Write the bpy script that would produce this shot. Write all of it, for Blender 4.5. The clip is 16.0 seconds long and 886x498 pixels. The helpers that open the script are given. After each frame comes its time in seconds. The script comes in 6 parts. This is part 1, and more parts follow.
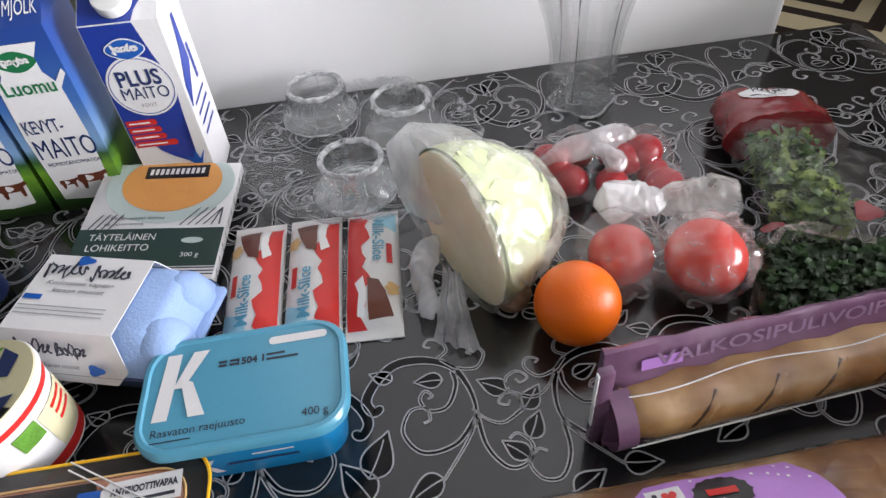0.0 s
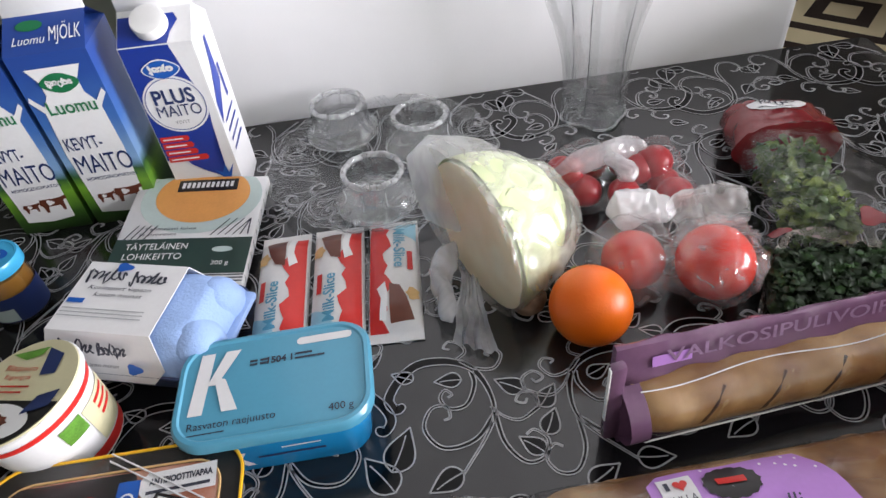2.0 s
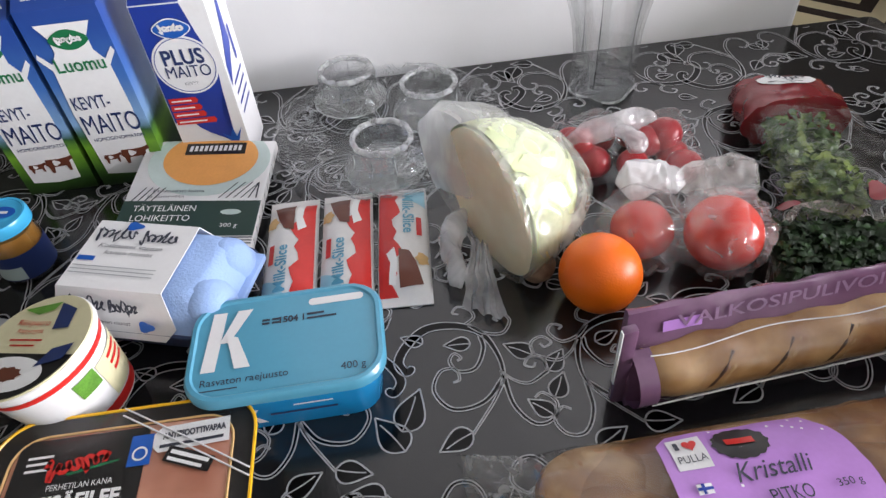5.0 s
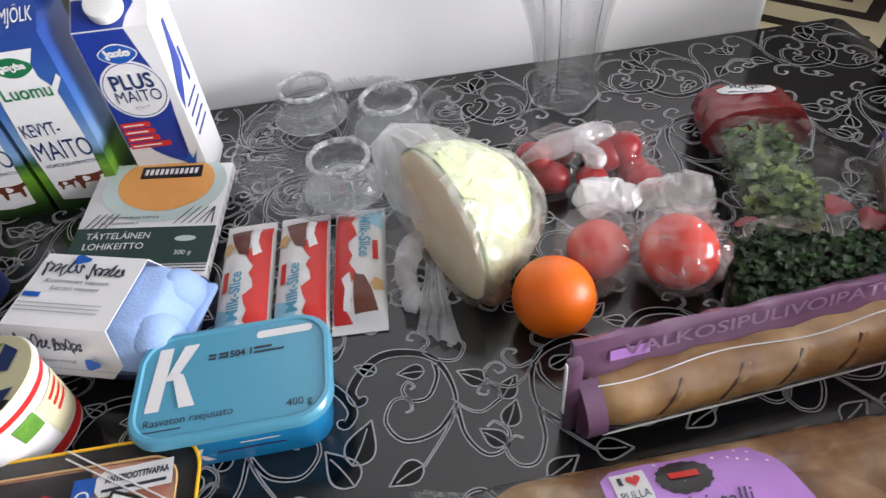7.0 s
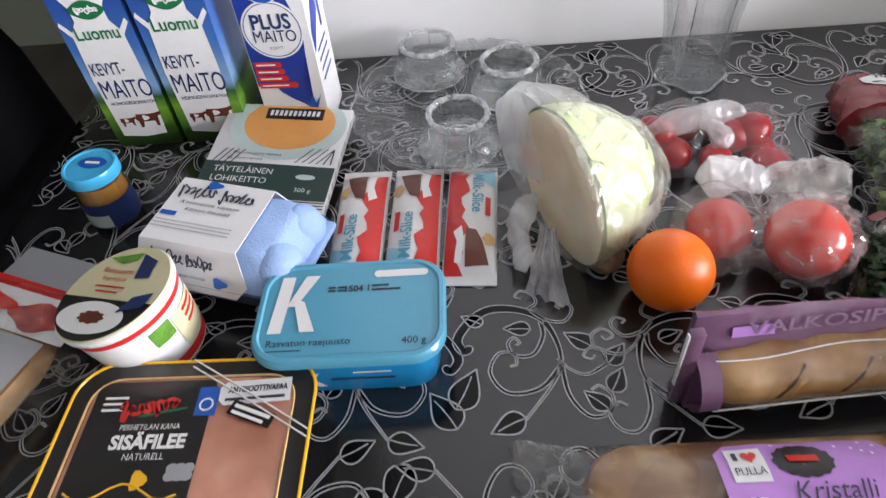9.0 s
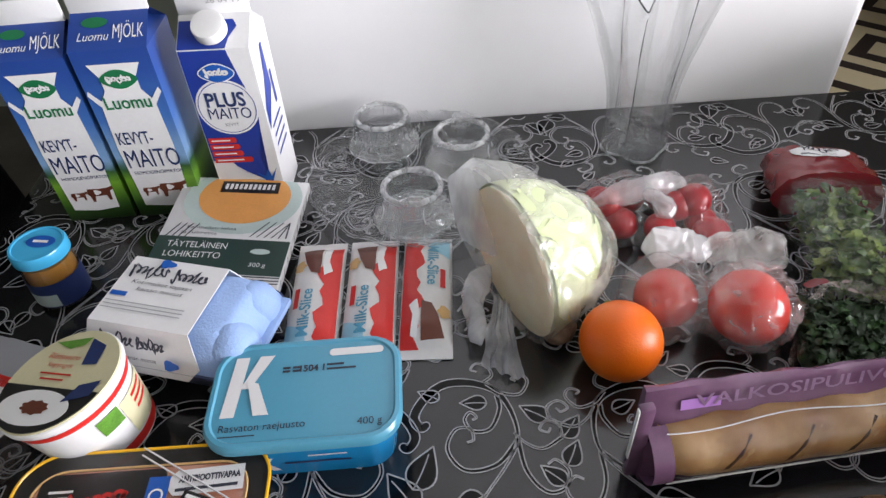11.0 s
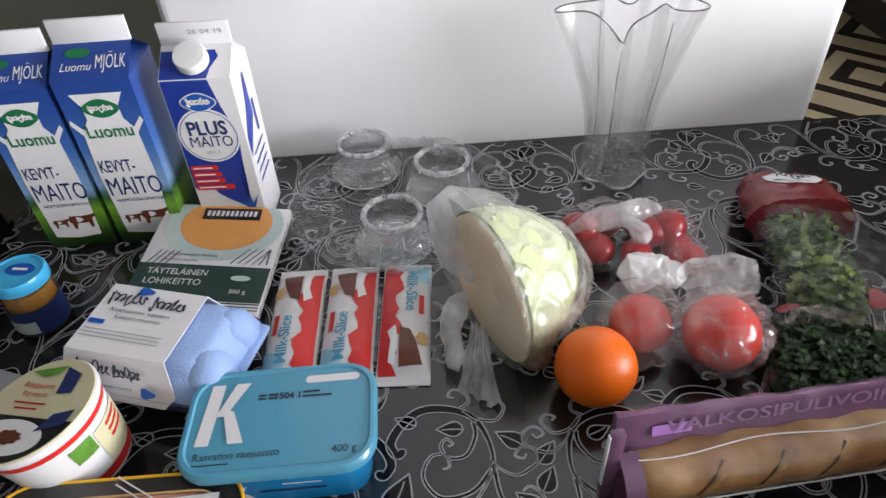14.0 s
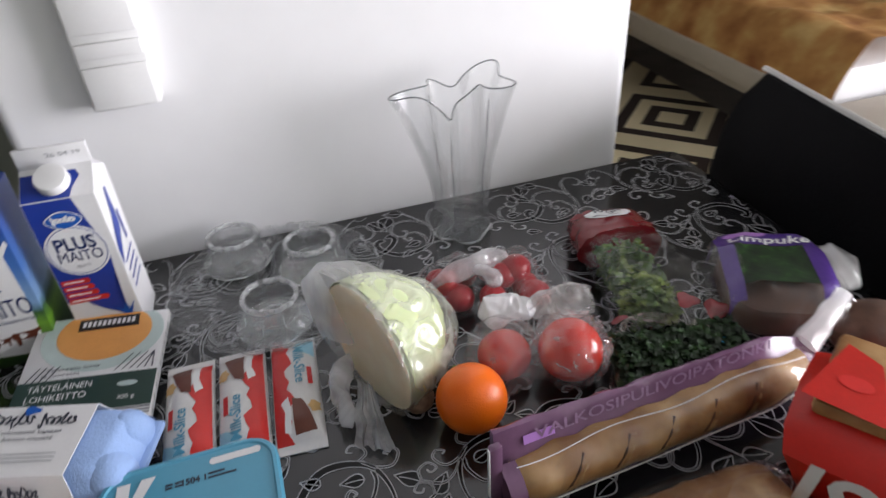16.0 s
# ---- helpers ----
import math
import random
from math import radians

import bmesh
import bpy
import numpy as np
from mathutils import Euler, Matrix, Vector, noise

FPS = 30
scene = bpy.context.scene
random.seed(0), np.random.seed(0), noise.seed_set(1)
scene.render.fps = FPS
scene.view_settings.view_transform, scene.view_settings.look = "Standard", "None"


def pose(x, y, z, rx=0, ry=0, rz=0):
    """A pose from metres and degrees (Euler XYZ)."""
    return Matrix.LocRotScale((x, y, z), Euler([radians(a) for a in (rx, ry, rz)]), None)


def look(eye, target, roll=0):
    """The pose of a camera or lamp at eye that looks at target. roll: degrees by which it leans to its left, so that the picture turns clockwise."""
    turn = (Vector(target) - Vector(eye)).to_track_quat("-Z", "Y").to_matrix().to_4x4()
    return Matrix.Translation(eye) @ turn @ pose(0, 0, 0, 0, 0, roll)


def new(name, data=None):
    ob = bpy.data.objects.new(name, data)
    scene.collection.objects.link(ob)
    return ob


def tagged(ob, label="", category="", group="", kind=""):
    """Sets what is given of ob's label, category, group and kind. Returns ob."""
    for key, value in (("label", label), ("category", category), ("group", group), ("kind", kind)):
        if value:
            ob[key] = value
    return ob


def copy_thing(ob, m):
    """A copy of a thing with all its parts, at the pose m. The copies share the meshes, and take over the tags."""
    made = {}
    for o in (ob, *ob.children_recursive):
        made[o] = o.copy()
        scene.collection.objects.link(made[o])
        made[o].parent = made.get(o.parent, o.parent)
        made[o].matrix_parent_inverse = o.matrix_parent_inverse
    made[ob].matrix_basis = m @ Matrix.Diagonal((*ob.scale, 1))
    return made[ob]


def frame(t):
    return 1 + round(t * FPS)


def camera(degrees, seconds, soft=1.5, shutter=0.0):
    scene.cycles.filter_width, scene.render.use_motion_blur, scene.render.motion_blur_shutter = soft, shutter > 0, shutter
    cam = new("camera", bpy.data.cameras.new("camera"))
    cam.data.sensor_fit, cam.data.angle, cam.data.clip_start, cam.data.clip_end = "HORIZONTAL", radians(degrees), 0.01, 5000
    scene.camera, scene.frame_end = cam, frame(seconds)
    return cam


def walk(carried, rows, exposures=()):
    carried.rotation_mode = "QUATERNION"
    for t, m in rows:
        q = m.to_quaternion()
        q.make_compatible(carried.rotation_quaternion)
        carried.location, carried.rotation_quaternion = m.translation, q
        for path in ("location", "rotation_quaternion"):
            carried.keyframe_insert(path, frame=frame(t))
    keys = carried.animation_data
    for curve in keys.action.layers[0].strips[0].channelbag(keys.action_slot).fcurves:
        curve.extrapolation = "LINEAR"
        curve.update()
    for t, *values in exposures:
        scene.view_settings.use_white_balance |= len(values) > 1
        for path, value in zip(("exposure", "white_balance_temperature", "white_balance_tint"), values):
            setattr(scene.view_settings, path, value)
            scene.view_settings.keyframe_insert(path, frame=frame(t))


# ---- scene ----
cam = camera(67.99, 16.0, soft=1.4, shutter=0.5)
PATH = [
    (0, (0.0734, 0.1028, 0.4648), (-0.0361, 1.4171, -0.8467), -5.32),
    (0.5, (0.0818, 0.0881, 0.4685), (-0.0227, 1.4217, -0.8238), -5.79),
    (1, (0.0763, 0.0888, 0.4683), (-0.0629, 1.4036, -0.8399), -7.39),
    (1.5, (0.0769, 0.0851, 0.4773), (-0.0804, 1.4253, -0.8029), -8.25),
    (2, (0.0728, 0.0748, 0.4750), (-0.0812, 1.4265, -0.7933), -6.78),
    (2.5, (0.0650, 0.0767, 0.4619), (-0.1375, 1.3546, -0.8743), -7.27),
    (3, (0.0490, 0.0776, 0.4676), (-0.1397, 1.3759, -0.8510), -5.17),
    (3.5, (0.0537, 0.0808, 0.4619), (-0.1800, 1.3629, -0.8652), -6.36),
    (4, (0.0571, 0.0643, 0.4753), (-0.1735, 1.3972, -0.8014), -6.20),
    (4.5, (0.0559, 0.0596, 0.4674), (-0.0897, 1.3867, -0.8276), -4.63),
    (7, (0.0958, 0.0903, 0.4802), (-0.0291, 1.3904, -0.8442), -6.30),
    (7.5, (0.1462, 0.0741, 0.4898), (0.0483, 1.4319, -0.7777), -6.44),
    (8, (0.1593, 0.0463, 0.4989), (0.0208, 1.3928, -0.7768), -6.46),
    (8.5, (0.1405, 0.0404, 0.4966), (-0.0269, 1.4008, -0.7606), -6.76),
    (9, (0.0517, 0.0674, 0.4727), (-0.2559, 1.3085, -0.8780), -6.19),
    (9.5, (0.0481, 0.0855, 0.4749), (-0.2556, 1.3391, -0.8652), -6.64),
    (10, (0.0576, 0.0875, 0.4825), (-0.1772, 1.3846, -0.8297), -5.26),
    (12.5, (0.0492, 0.0578, 0.4966), (-0.1531, 1.4503, -0.7198), -2.83),
    (13, (0.0370, 0.0574, 0.4952), (-0.1941, 1.4435, -0.7234), -1.80),
    (13.5, (0.0488, 0.0649, 0.5016), (-0.1695, 1.4778, -0.6882), -2.55),
    (14, (0.0727, 0.0774, 0.5006), (-0.1159, 1.4781, -0.7086), -3.10),
    (14.5, (0.1012, 0.0744, 0.5073), (-0.0827, 1.5012, -0.6716), -2.74),
    (15, (0.1356, 0.0410, 0.5193), (-0.1222, 1.5044, -0.5995), -3.74),
    (15.5, (0.1393, 0.0262, 0.5274), (0.0086, 1.5235, -0.5683), -3.63),
    (16, (0.0829, 0.0086, 0.5414), (0.2493, 1.5263, -0.5209), -3.72),
]
walk(cam, [(t, look(eye, target, roll)) for t, eye, target, roll in PATH], exposures=[(0.0, 0.09), (4.5, 0.11), (7.0, 0.18), (8.5, 0.16), (10.0, 0.11), (12.5, -0.11), (15.0, -0.28), (16.0, -0.42)])

from mathutils.bvhtree import BVHTree

# ---- world and light ----
world = bpy.data.worlds.new("sky")
scene.world = world
world.use_nodes = True
wn = world.node_tree.nodes
sky = wn.new("ShaderNodeTexSky")
sky.sky_type, sky.sun_disc = "NISHITA", False
sky.sun_elevation, sky.sun_rotation = radians(35), radians(60)
wn["Background"].inputs["Strength"].default_value = 0.12
world.node_tree.links.new(sky.outputs["Color"], wn["Background"].inputs["Color"])

# The table's own frame: u along its back edge, v away from the viewer.
TURN = 9.5
BASE = pose(-0.235, 0.8505, 0, 0, 0, TURN)


def sized(k):
    return Matrix.Scale(k, 4)

FLOOR, CEIL = -0.74, 1.76
WIN = dict(v0=-2.3, v1=-0.5, z0=-0.25, z1=1.15, u=3.0)


def area_light(name, m, sx, sy, watts, colour):
    data = bpy.data.lights.new(name, "AREA")
    data.shape, data.size, data.size_y, data.energy, data.color = "RECTANGLE", sx, sy, watts, colour
    ob = new(name, data)
    ob.matrix_world = m
    return ob


area_light("window_light", BASE @ pose(WIN["u"] - 0.03, (WIN["v0"] + WIN["v1"]) / 2, (WIN["z0"] + WIN["z1"]) / 2, 0, 90, 0), 1.35, 1.75, 214, (0.985, 0.955, 1.018))

# ---- materials ----


def mat(name, colour, rough=0.5, metal=0.0, var=0.08, scale=40.0, bump=0.0, bscale=120.0, sss=0.0, coat=0.0, spec=0.5):
    m = bpy.data.materials.new(name)
    m.use_nodes = True
    nt = m.node_tree
    p = nt.nodes["Principled BSDF"]
    p.inputs["Roughness"].default_value, p.inputs["Metallic"].default_value = rough, metal
    p.inputs["Specular IOR Level"].default_value = spec
    p.inputs["Coat Weight"].default_value = coat
    p.inputs["Coat Roughness"].default_value = 0.12
    if sss:
        p.inputs["Subsurface Weight"].default_value = sss
        p.inputs["Subsurface Radius"].default_value = (0.01, 0.006, 0.004)
        p.inputs["Subsurface Scale"].default_value = 0.4
    tc = nt.nodes.new("ShaderNodeTexCoord")
    if var:
        n1, n2, mx = nt.nodes.new("ShaderNodeTexNoise"), nt.nodes.new("ShaderNodeTexNoise"), nt.nodes.new("ShaderNodeMath")
        n1.inputs["Scale"].default_value, n2.inputs["Scale"].default_value = scale, scale * 7
        n1.inputs["Detail"].default_value = n2.inputs["Detail"].default_value = 4
        mx.operation = "ADD"
        for n in (n1, n2):
            nt.links.new(tc.outputs["Object"], n.inputs["Vector"])
        nt.links.new(n1.outputs["Fac"], mx.inputs[0])
        nt.links.new(n2.outputs["Fac"], mx.inputs[1])
        ramp = nt.nodes.new("ShaderNodeMapRange")
        ramp.inputs["From Min"].default_value, ramp.inputs["From Max"].default_value = 0.6, 1.4
        ramp.inputs["To Min"].default_value, ramp.inputs["To Max"].default_value = 1 - var, 1 + var
        nt.links.new(mx.outputs[0], ramp.inputs["Value"])
        mul = nt.nodes.new("ShaderNodeVectorMath")
        mul.operation = "SCALE"
        mul.inputs[0].default_value = colour[:3]
        nt.links.new(ramp.outputs["Result"], mul.inputs["Scale"])
        nt.links.new(mul.outputs["Vector"], p.inputs["Base Color"])
    else:
        p.inputs["Base Color"].default_value = (*colour[:3], 1)
    if bump:
        nb, b = nt.nodes.new("ShaderNodeTexNoise"), nt.nodes.new("ShaderNodeBump")
        nb.inputs["Scale"].default_value, nb.inputs["Detail"].default_value = bscale, 5
        b.inputs["Strength"].default_value, b.inputs["Distance"].default_value = bump, 0.002
        nt.links.new(tc.outputs["Object"], nb.inputs["Vector"])
        nt.links.new(nb.outputs["Fac"], b.inputs["Height"])
        nt.links.new(b.outputs["Normal"], p.inputs["Normal"])
    return m


def ramp_mat(name, stops, axis="Z", lo=0.0, hi=1.0, rough=0.4, noise_amount=0.0, nscale=30.0, bump=0.0, bscale=80.0, sss=0.0):
    """Print or flesh whose colour runs along one of the object's own axes."""
    m = mat(name, (0.5, 0.5, 0.5), rough, var=0, bump=bump, bscale=bscale, sss=sss)
    nt = m.node_tree
    tc = nt.nodes["Texture Coordinate"]
    sep, mr, cr = nt.nodes.new("ShaderNodeSeparateXYZ"), nt.nodes.new("ShaderNodeMapRange"), nt.nodes.new("ShaderNodeValToRGB")
    mr.inputs["From Min"].default_value, mr.inputs["From Max"].default_value = lo, hi
    nt.links.new(tc.outputs["Object"], sep.inputs[0])
    value = sep.outputs[axis]
    nt.links.new(value, mr.inputs["Value"])
    last = mr.outputs["Result"]
    if noise_amount:
        n, ma = nt.nodes.new("ShaderNodeTexNoise"), nt.nodes.new("ShaderNodeMath")
        n.inputs["Scale"].default_value, n.inputs["Detail"].default_value = nscale, 5
        nt.links.new(tc.outputs["Object"], n.inputs["Vector"])
        sub = nt.nodes.new("ShaderNodeMath")
        sub.operation = "MULTIPLY_ADD"
        sub.inputs[1].default_value, sub.inputs[2].default_value = noise_amount, -noise_amount / 2
        nt.links.new(n.outputs["Fac"], sub.inputs[0])
        ma.operation = "ADD"
        nt.links.new(last, ma.inputs[0])
        nt.links.new(sub.outputs[0], ma.inputs[1])
        last = ma.outputs[0]
    nt.links.new(last, cr.inputs["Fac"])
    el = cr.color_ramp.elements
    while len(el) < len(stops):
        el.new(0.5)
    for e, (pos, c) in zip(el, stops):
        e.position, e.color = pos, (*c, 1)
    nt.links.new(cr.outputs["Color"], nt.nodes["Principled BSDF"].inputs["Base Color"])
    return m


def noise_mat(name, stops, scale=30.0, rough=0.5, bump=0.0, bscale=80.0, detail=6, sss=0.0, coat=0.0, voronoi=False):
    m = mat(name, (0.5, 0.5, 0.5), rough, var=0, bump=bump, bscale=bscale, sss=sss, coat=coat)
    nt = m.node_tree
    tc, cr = nt.nodes["Texture Coordinate"], nt.nodes.new("ShaderNodeValToRGB")
    if voronoi:
        n = nt.nodes.new("ShaderNodeTexVoronoi")
        n.inputs["Scale"].default_value = scale
        out = n.outputs["Distance"]
    else:
        n = nt.nodes.new("ShaderNodeTexNoise")
        n.inputs["Scale"].default_value, n.inputs["Detail"].default_value = scale, detail
        out = n.outputs["Fac"]
    nt.links.new(tc.outputs["Object"], n.inputs["Vector"])
    nt.links.new(out, cr.inputs["Fac"])
    el = cr.color_ramp.elements
    while len(el) < len(stops):
        el.new(0.5)
    for e, (pos, c) in zip(el, stops):
        e.position, e.color = pos, (*c, 1)
    nt.links.new(cr.outputs["Color"], nt.nodes["Principled BSDF"].inputs["Base Color"])
    return m


def film_mat(name, colour=(0.9, 0.9, 0.92), lo=0.05, hi=0.5, rough=0.12, scale=25.0, bump=0.5, bscale=45.0, gloss=0.6, streak=False):
    """Thin plastic film: partly clear, partly milky, with crinkles; streak paints pale highlight lines."""
    m = mat(name, colour, rough, var=0, bump=bump, bscale=bscale)
    nt = m.node_tree
    p, out = nt.nodes["Principled BSDF"], nt.nodes["Material Output"]
    tr, mx, n, mr = nt.nodes.new("ShaderNodeBsdfTransparent"), nt.nodes.new("ShaderNodeMixShader"), nt.nodes.new("ShaderNodeTexNoise"), nt.nodes.new("ShaderNodeMapRange")
    n.inputs["Scale"].default_value, n.inputs["Detail"].default_value, n.inputs["Distortion"].default_value = scale, 5, 1.2
    mr.inputs["From Min"].default_value, mr.inputs["From Max"].default_value = 0.38, 0.68
    mr.inputs["To Min"].default_value, mr.inputs["To Max"].default_value = lo, hi
    nt.links.new(nt.nodes["Texture Coordinate"].outputs["Object"], n.inputs["Vector"])
    src = n.outputs["Fac"]
    # Narrow pale veins in the opacity paint highlights along creases.
    if streak:
        a1, a2 = nt.nodes.new("ShaderNodeMath"), nt.nodes.new("ShaderNodeMath")
        a1.operation, a1.inputs[1].default_value = "SUBTRACT", 0.5
        a2.operation = "ABSOLUTE"
        nt.links.new(src, a1.inputs[0])
        nt.links.new(a1.outputs[0], a2.inputs[0])
        src = a2.outputs[0]
        mr.inputs["From Min"].default_value, mr.inputs["From Max"].default_value = 0.05, 0.0
    nt.links.new(src, mr.inputs["Value"])
    gl, add, lw, mg = nt.nodes.new("ShaderNodeBsdfGlossy"), nt.nodes.new("ShaderNodeMixShader"), nt.nodes.new("ShaderNodeLayerWeight"), nt.nodes.new("ShaderNodeMath")
    pw = nt.nodes.new("ShaderNodeMath")
    pw.operation, pw.inputs[1].default_value = "POWER", 3.0
    gl.inputs["Roughness"].default_value = rough
    lw.inputs["Blend"].default_value = 0.5
    mg.operation, mg.inputs[1].default_value, mg.inputs[2].default_value = "MULTIPLY_ADD", gloss, 0.06 * gloss
    nt.links.new(lw.outputs["Facing"], pw.inputs[0])
    nt.links.new(pw.outputs[0], mg.inputs[0])
    nt.links.new(nt.nodes["Bump"].outputs["Normal"], gl.inputs["Normal"])
    nt.links.new(mr.outputs["Result"], mx.inputs["Fac"])
    nt.links.new(tr.outputs[0], mx.inputs[1])
    tl, body = nt.nodes.new("ShaderNodeBsdfTranslucent"), nt.nodes.new("ShaderNodeMixShader")
    tl.inputs["Color"].default_value = (*colour[:3], 1)
    body.inputs["Fac"].default_value = 0.5
    nt.links.new(p.outputs[0], body.inputs[1])
    nt.links.new(tl.outputs[0], body.inputs[2])
    nt.links.new(body.outputs[0], mx.inputs[2])
    nt.links.new(mg.outputs[0], add.inputs["Fac"])
    nt.links.new(mx.outputs[0], add.inputs[1])
    nt.links.new(gl.outputs[0], add.inputs[2])
    nt.links.new(add.outputs[0], out.inputs["Surface"])
    return m


def glass_mat(name, tint=(0.97, 0.98, 0.98), refract=0.1, bump=0.0, bscale=60.0, edge=4.5, shine=0.8):
    """Clear glass: see-through, with surface gloss and a share of refraction."""
    m = bpy.data.materials.new(name)
    m.use_nodes = True
    nt = m.node_tree
    nt.nodes.remove(nt.nodes["Principled BSDF"])
    g, tr, gl = nt.nodes.new("ShaderNodeBsdfGlass"), nt.nodes.new("ShaderNodeBsdfTransparent"), nt.nodes.new("ShaderNodeBsdfGlossy")
    thin, mx, fr = nt.nodes.new("ShaderNodeMixShader"), nt.nodes.new("ShaderNodeMixShader"), nt.nodes.new("ShaderNodeLayerWeight")
    pw, ad = nt.nodes.new("ShaderNodeMath"), nt.nodes.new("ShaderNodeMath")
    pw.operation, pw.inputs[1].default_value = "POWER", edge
    ad.operation, ad.inputs[1].default_value, ad.inputs[2].default_value = "MULTIPLY_ADD", shine, 0.03
    fr.inputs["Blend"].default_value = 0.5
    nt.links.new(fr.outputs["Facing"], pw.inputs[0])
    nt.links.new(pw.outputs[0], ad.inputs[0])
    g.inputs["Color"].default_value, g.inputs["Roughness"].default_value, g.inputs["IOR"].default_value = (*tint, 1), 0.0, 1.48
    tr.inputs["Color"].default_value = (*tint, 1)
    gl.inputs["Roughness"].default_value = 0.04
    mx.inputs["Fac"].default_value = refract
    nt.links.new(ad.outputs[0], thin.inputs["Fac"])
    nt.links.new(tr.outputs[0], thin.inputs[1])
    nt.links.new(gl.outputs[0], thin.inputs[2])
    nt.links.new(thin.outputs[0], mx.inputs[1])
    nt.links.new(g.outputs[0], mx.inputs[2])
    nt.links.new(mx.outputs[0], nt.nodes["Material Output"].inputs["Surface"])
    if bump:
        tc, n, b = nt.nodes.new("ShaderNodeTexCoord"), nt.nodes.new("ShaderNodeTexNoise"), nt.nodes.new("ShaderNodeBump")
        n.inputs["Scale"].default_value, n.inputs["Detail"].default_value, n.inputs["Distortion"].default_value = bscale, 3, 1.5
        b.inputs["Strength"].default_value, b.inputs["Distance"].default_value = bump, 0.004
        nt.links.new(tc.outputs["Object"], n.inputs["Vector"])
        nt.links.new(n.outputs["Fac"], b.inputs["Height"])
        for node in (g, gl, fr):
            nt.links.new(b.outputs["Normal"], node.inputs["Normal"])
    return m


M = {}
M["wall"] = mat("white_paint", (0.85, 0.85, 0.86), 0.55, var=0.02, scale=3, bump=0.05, bscale=300)
M["hallwall"] = mat("grey_green_paint", (0.40, 0.42, 0.37), 0.6, var=0.05, scale=4, bump=0.05, bscale=200)
# For the unseen north wall: beige gives the cloth a brown reflection.
M["beige"] = mat("beige_paint", (0.74, 0.60, 0.45), 0.6, var=0.04, scale=4, bump=0.05, bscale=200)
# Unseen ceiling, greyed to cut its bounce and its reflection in the cloth.
M["ceiling"] = mat("dimmed_ceiling", (0.42, 0.42, 0.41), 0.7, var=0.03, scale=4)
M["floor"] = noise_mat("dark_laminate", [(0.3, (0.06, 0.051, 0.045)), (0.7, (0.125, 0.108, 0.094))], 6, 0.4, 0.1, 60)
M["cloth"] = mat("charcoal_oilcloth", (0.0125, 0.0128, 0.014), 0.15, var=0.16, scale=9, bump=0.05, bscale=300, spec=0.72)
M["black_print"] = mat("black_print", (0.002, 0.002, 0.0023), 0.15, var=0.1, bump=0.05, bscale=300, spec=0.22)
M["silver_print"] = mat("silver_print", (0.38, 0.385, 0.40), 0.3, var=0.18, scale=60, bump=0.1, bscale=300)
M["tablewood"] = mat("white_table_edge", (0.62, 0.6, 0.56), 0.5, var=0.06)
M["leather"] = mat("black_leatherette", (0.004, 0.004, 0.005), 0.55, var=0.2, scale=20, bump=0.3, bscale=220, spec=0.06)
M["welt"] = mat("pale_trim", (0.55, 0.54, 0.52), 0.5, var=0.05)
M["chairleg"] = mat("black_lacquer", (0.02, 0.018, 0.017), 0.35, var=0.1)
M["cream"] = mat("cream_bed_board", (0.50, 0.45, 0.38), 0.5, var=0.06, scale=8)
M["blanket"] = noise_mat("rust_gold_blanket", [(0.3, (0.30, 0.11, 0.035)), (0.5, (0.54, 0.27, 0.085)), (0.7, (0.74, 0.52, 0.21))], 7, 0.9, 0.4, 120)
M["glass"] = glass_mat("clear_glass", (0.99, 0.993, 0.993), 0.18, edge=5.0)
# Grey tint paints the dark refraction seen at glass edges.
M["glass_line"] = glass_mat("grey_refraction_tint", (0.47, 0.50, 0.51), 0.0, edge=2.5, shine=0.7)
M["iceglass"] = glass_mat("clear_glass_moulded", (0.985, 0.99, 0.99), 0.40, 0.15, 60, 3.0, 1.0)
M["ripple"] = glass_mat("rippled_glass", (0.97, 0.975, 0.98), 0.06, 0.5, 42, 5.0, 0.8)
# Whitish film that paints the highlights on glass rims, ridges and rings.
M["glass_glint"] = film_mat("painted_glass_glint", (0.86, 0.88, 0.89), 0.12, 0.62, 0.04, 60, 0.3, 90, 0.9)
M["plastic_white"] = mat("white_plastic", (0.8, 0.8, 0.8), 0.35, var=0.02)
M["carton_white"] = mat("white_carton", (0.78, 0.78, 0.79), 0.38, var=0.03)
M["navy"] = mat("navy_print", (0.018, 0.035, 0.13), 0.4, var=0.05)
M["royal"] = mat("royal_blue_print", (0.012, 0.04, 0.30), 0.36, var=0.06)
M["brandblue"] = mat("bright_blue_print", (0.01, 0.10, 0.45), 0.36, var=0.05)
M["green"] = mat("green_print", (0.01, 0.16, 0.06), 0.4, var=0.05)
M["grass"] = mat("grass_print", (0.12, 0.30, 0.04), 0.4, var=0.3, scale=90)
M["darkgreen"] = mat("dark_green_print", (0.016, 0.045, 0.034), 0.45, var=0.08)
M["red"] = mat("red_print", (0.62, 0.025, 0.02), 0.35, var=0.06)
M["redfoil"] = mat("red_foil", (0.52, 0.014, 0.007), 0.32, var=0.08, bump=0.25, bscale=60)
M["paper"] = mat("white_paper", (0.74, 0.74, 0.75), 0.6, var=0.03)
M["ink"] = mat("dark_ink", (0.03, 0.035, 0.055), 0.5, var=0)
M["black"] = mat("black_card", (0.012, 0.011, 0.011), 0.32, var=0.12)
M["white"] = mat("white_print", (0.82, 0.82, 0.82), 0.4, var=0)
M["grey"] = mat("grey_print", (0.35, 0.36, 0.38), 0.5, var=0)
M["orange_print"] = mat("soup_orange_print", (0.78, 0.36, 0.10), 0.4, var=0.06, scale=50)
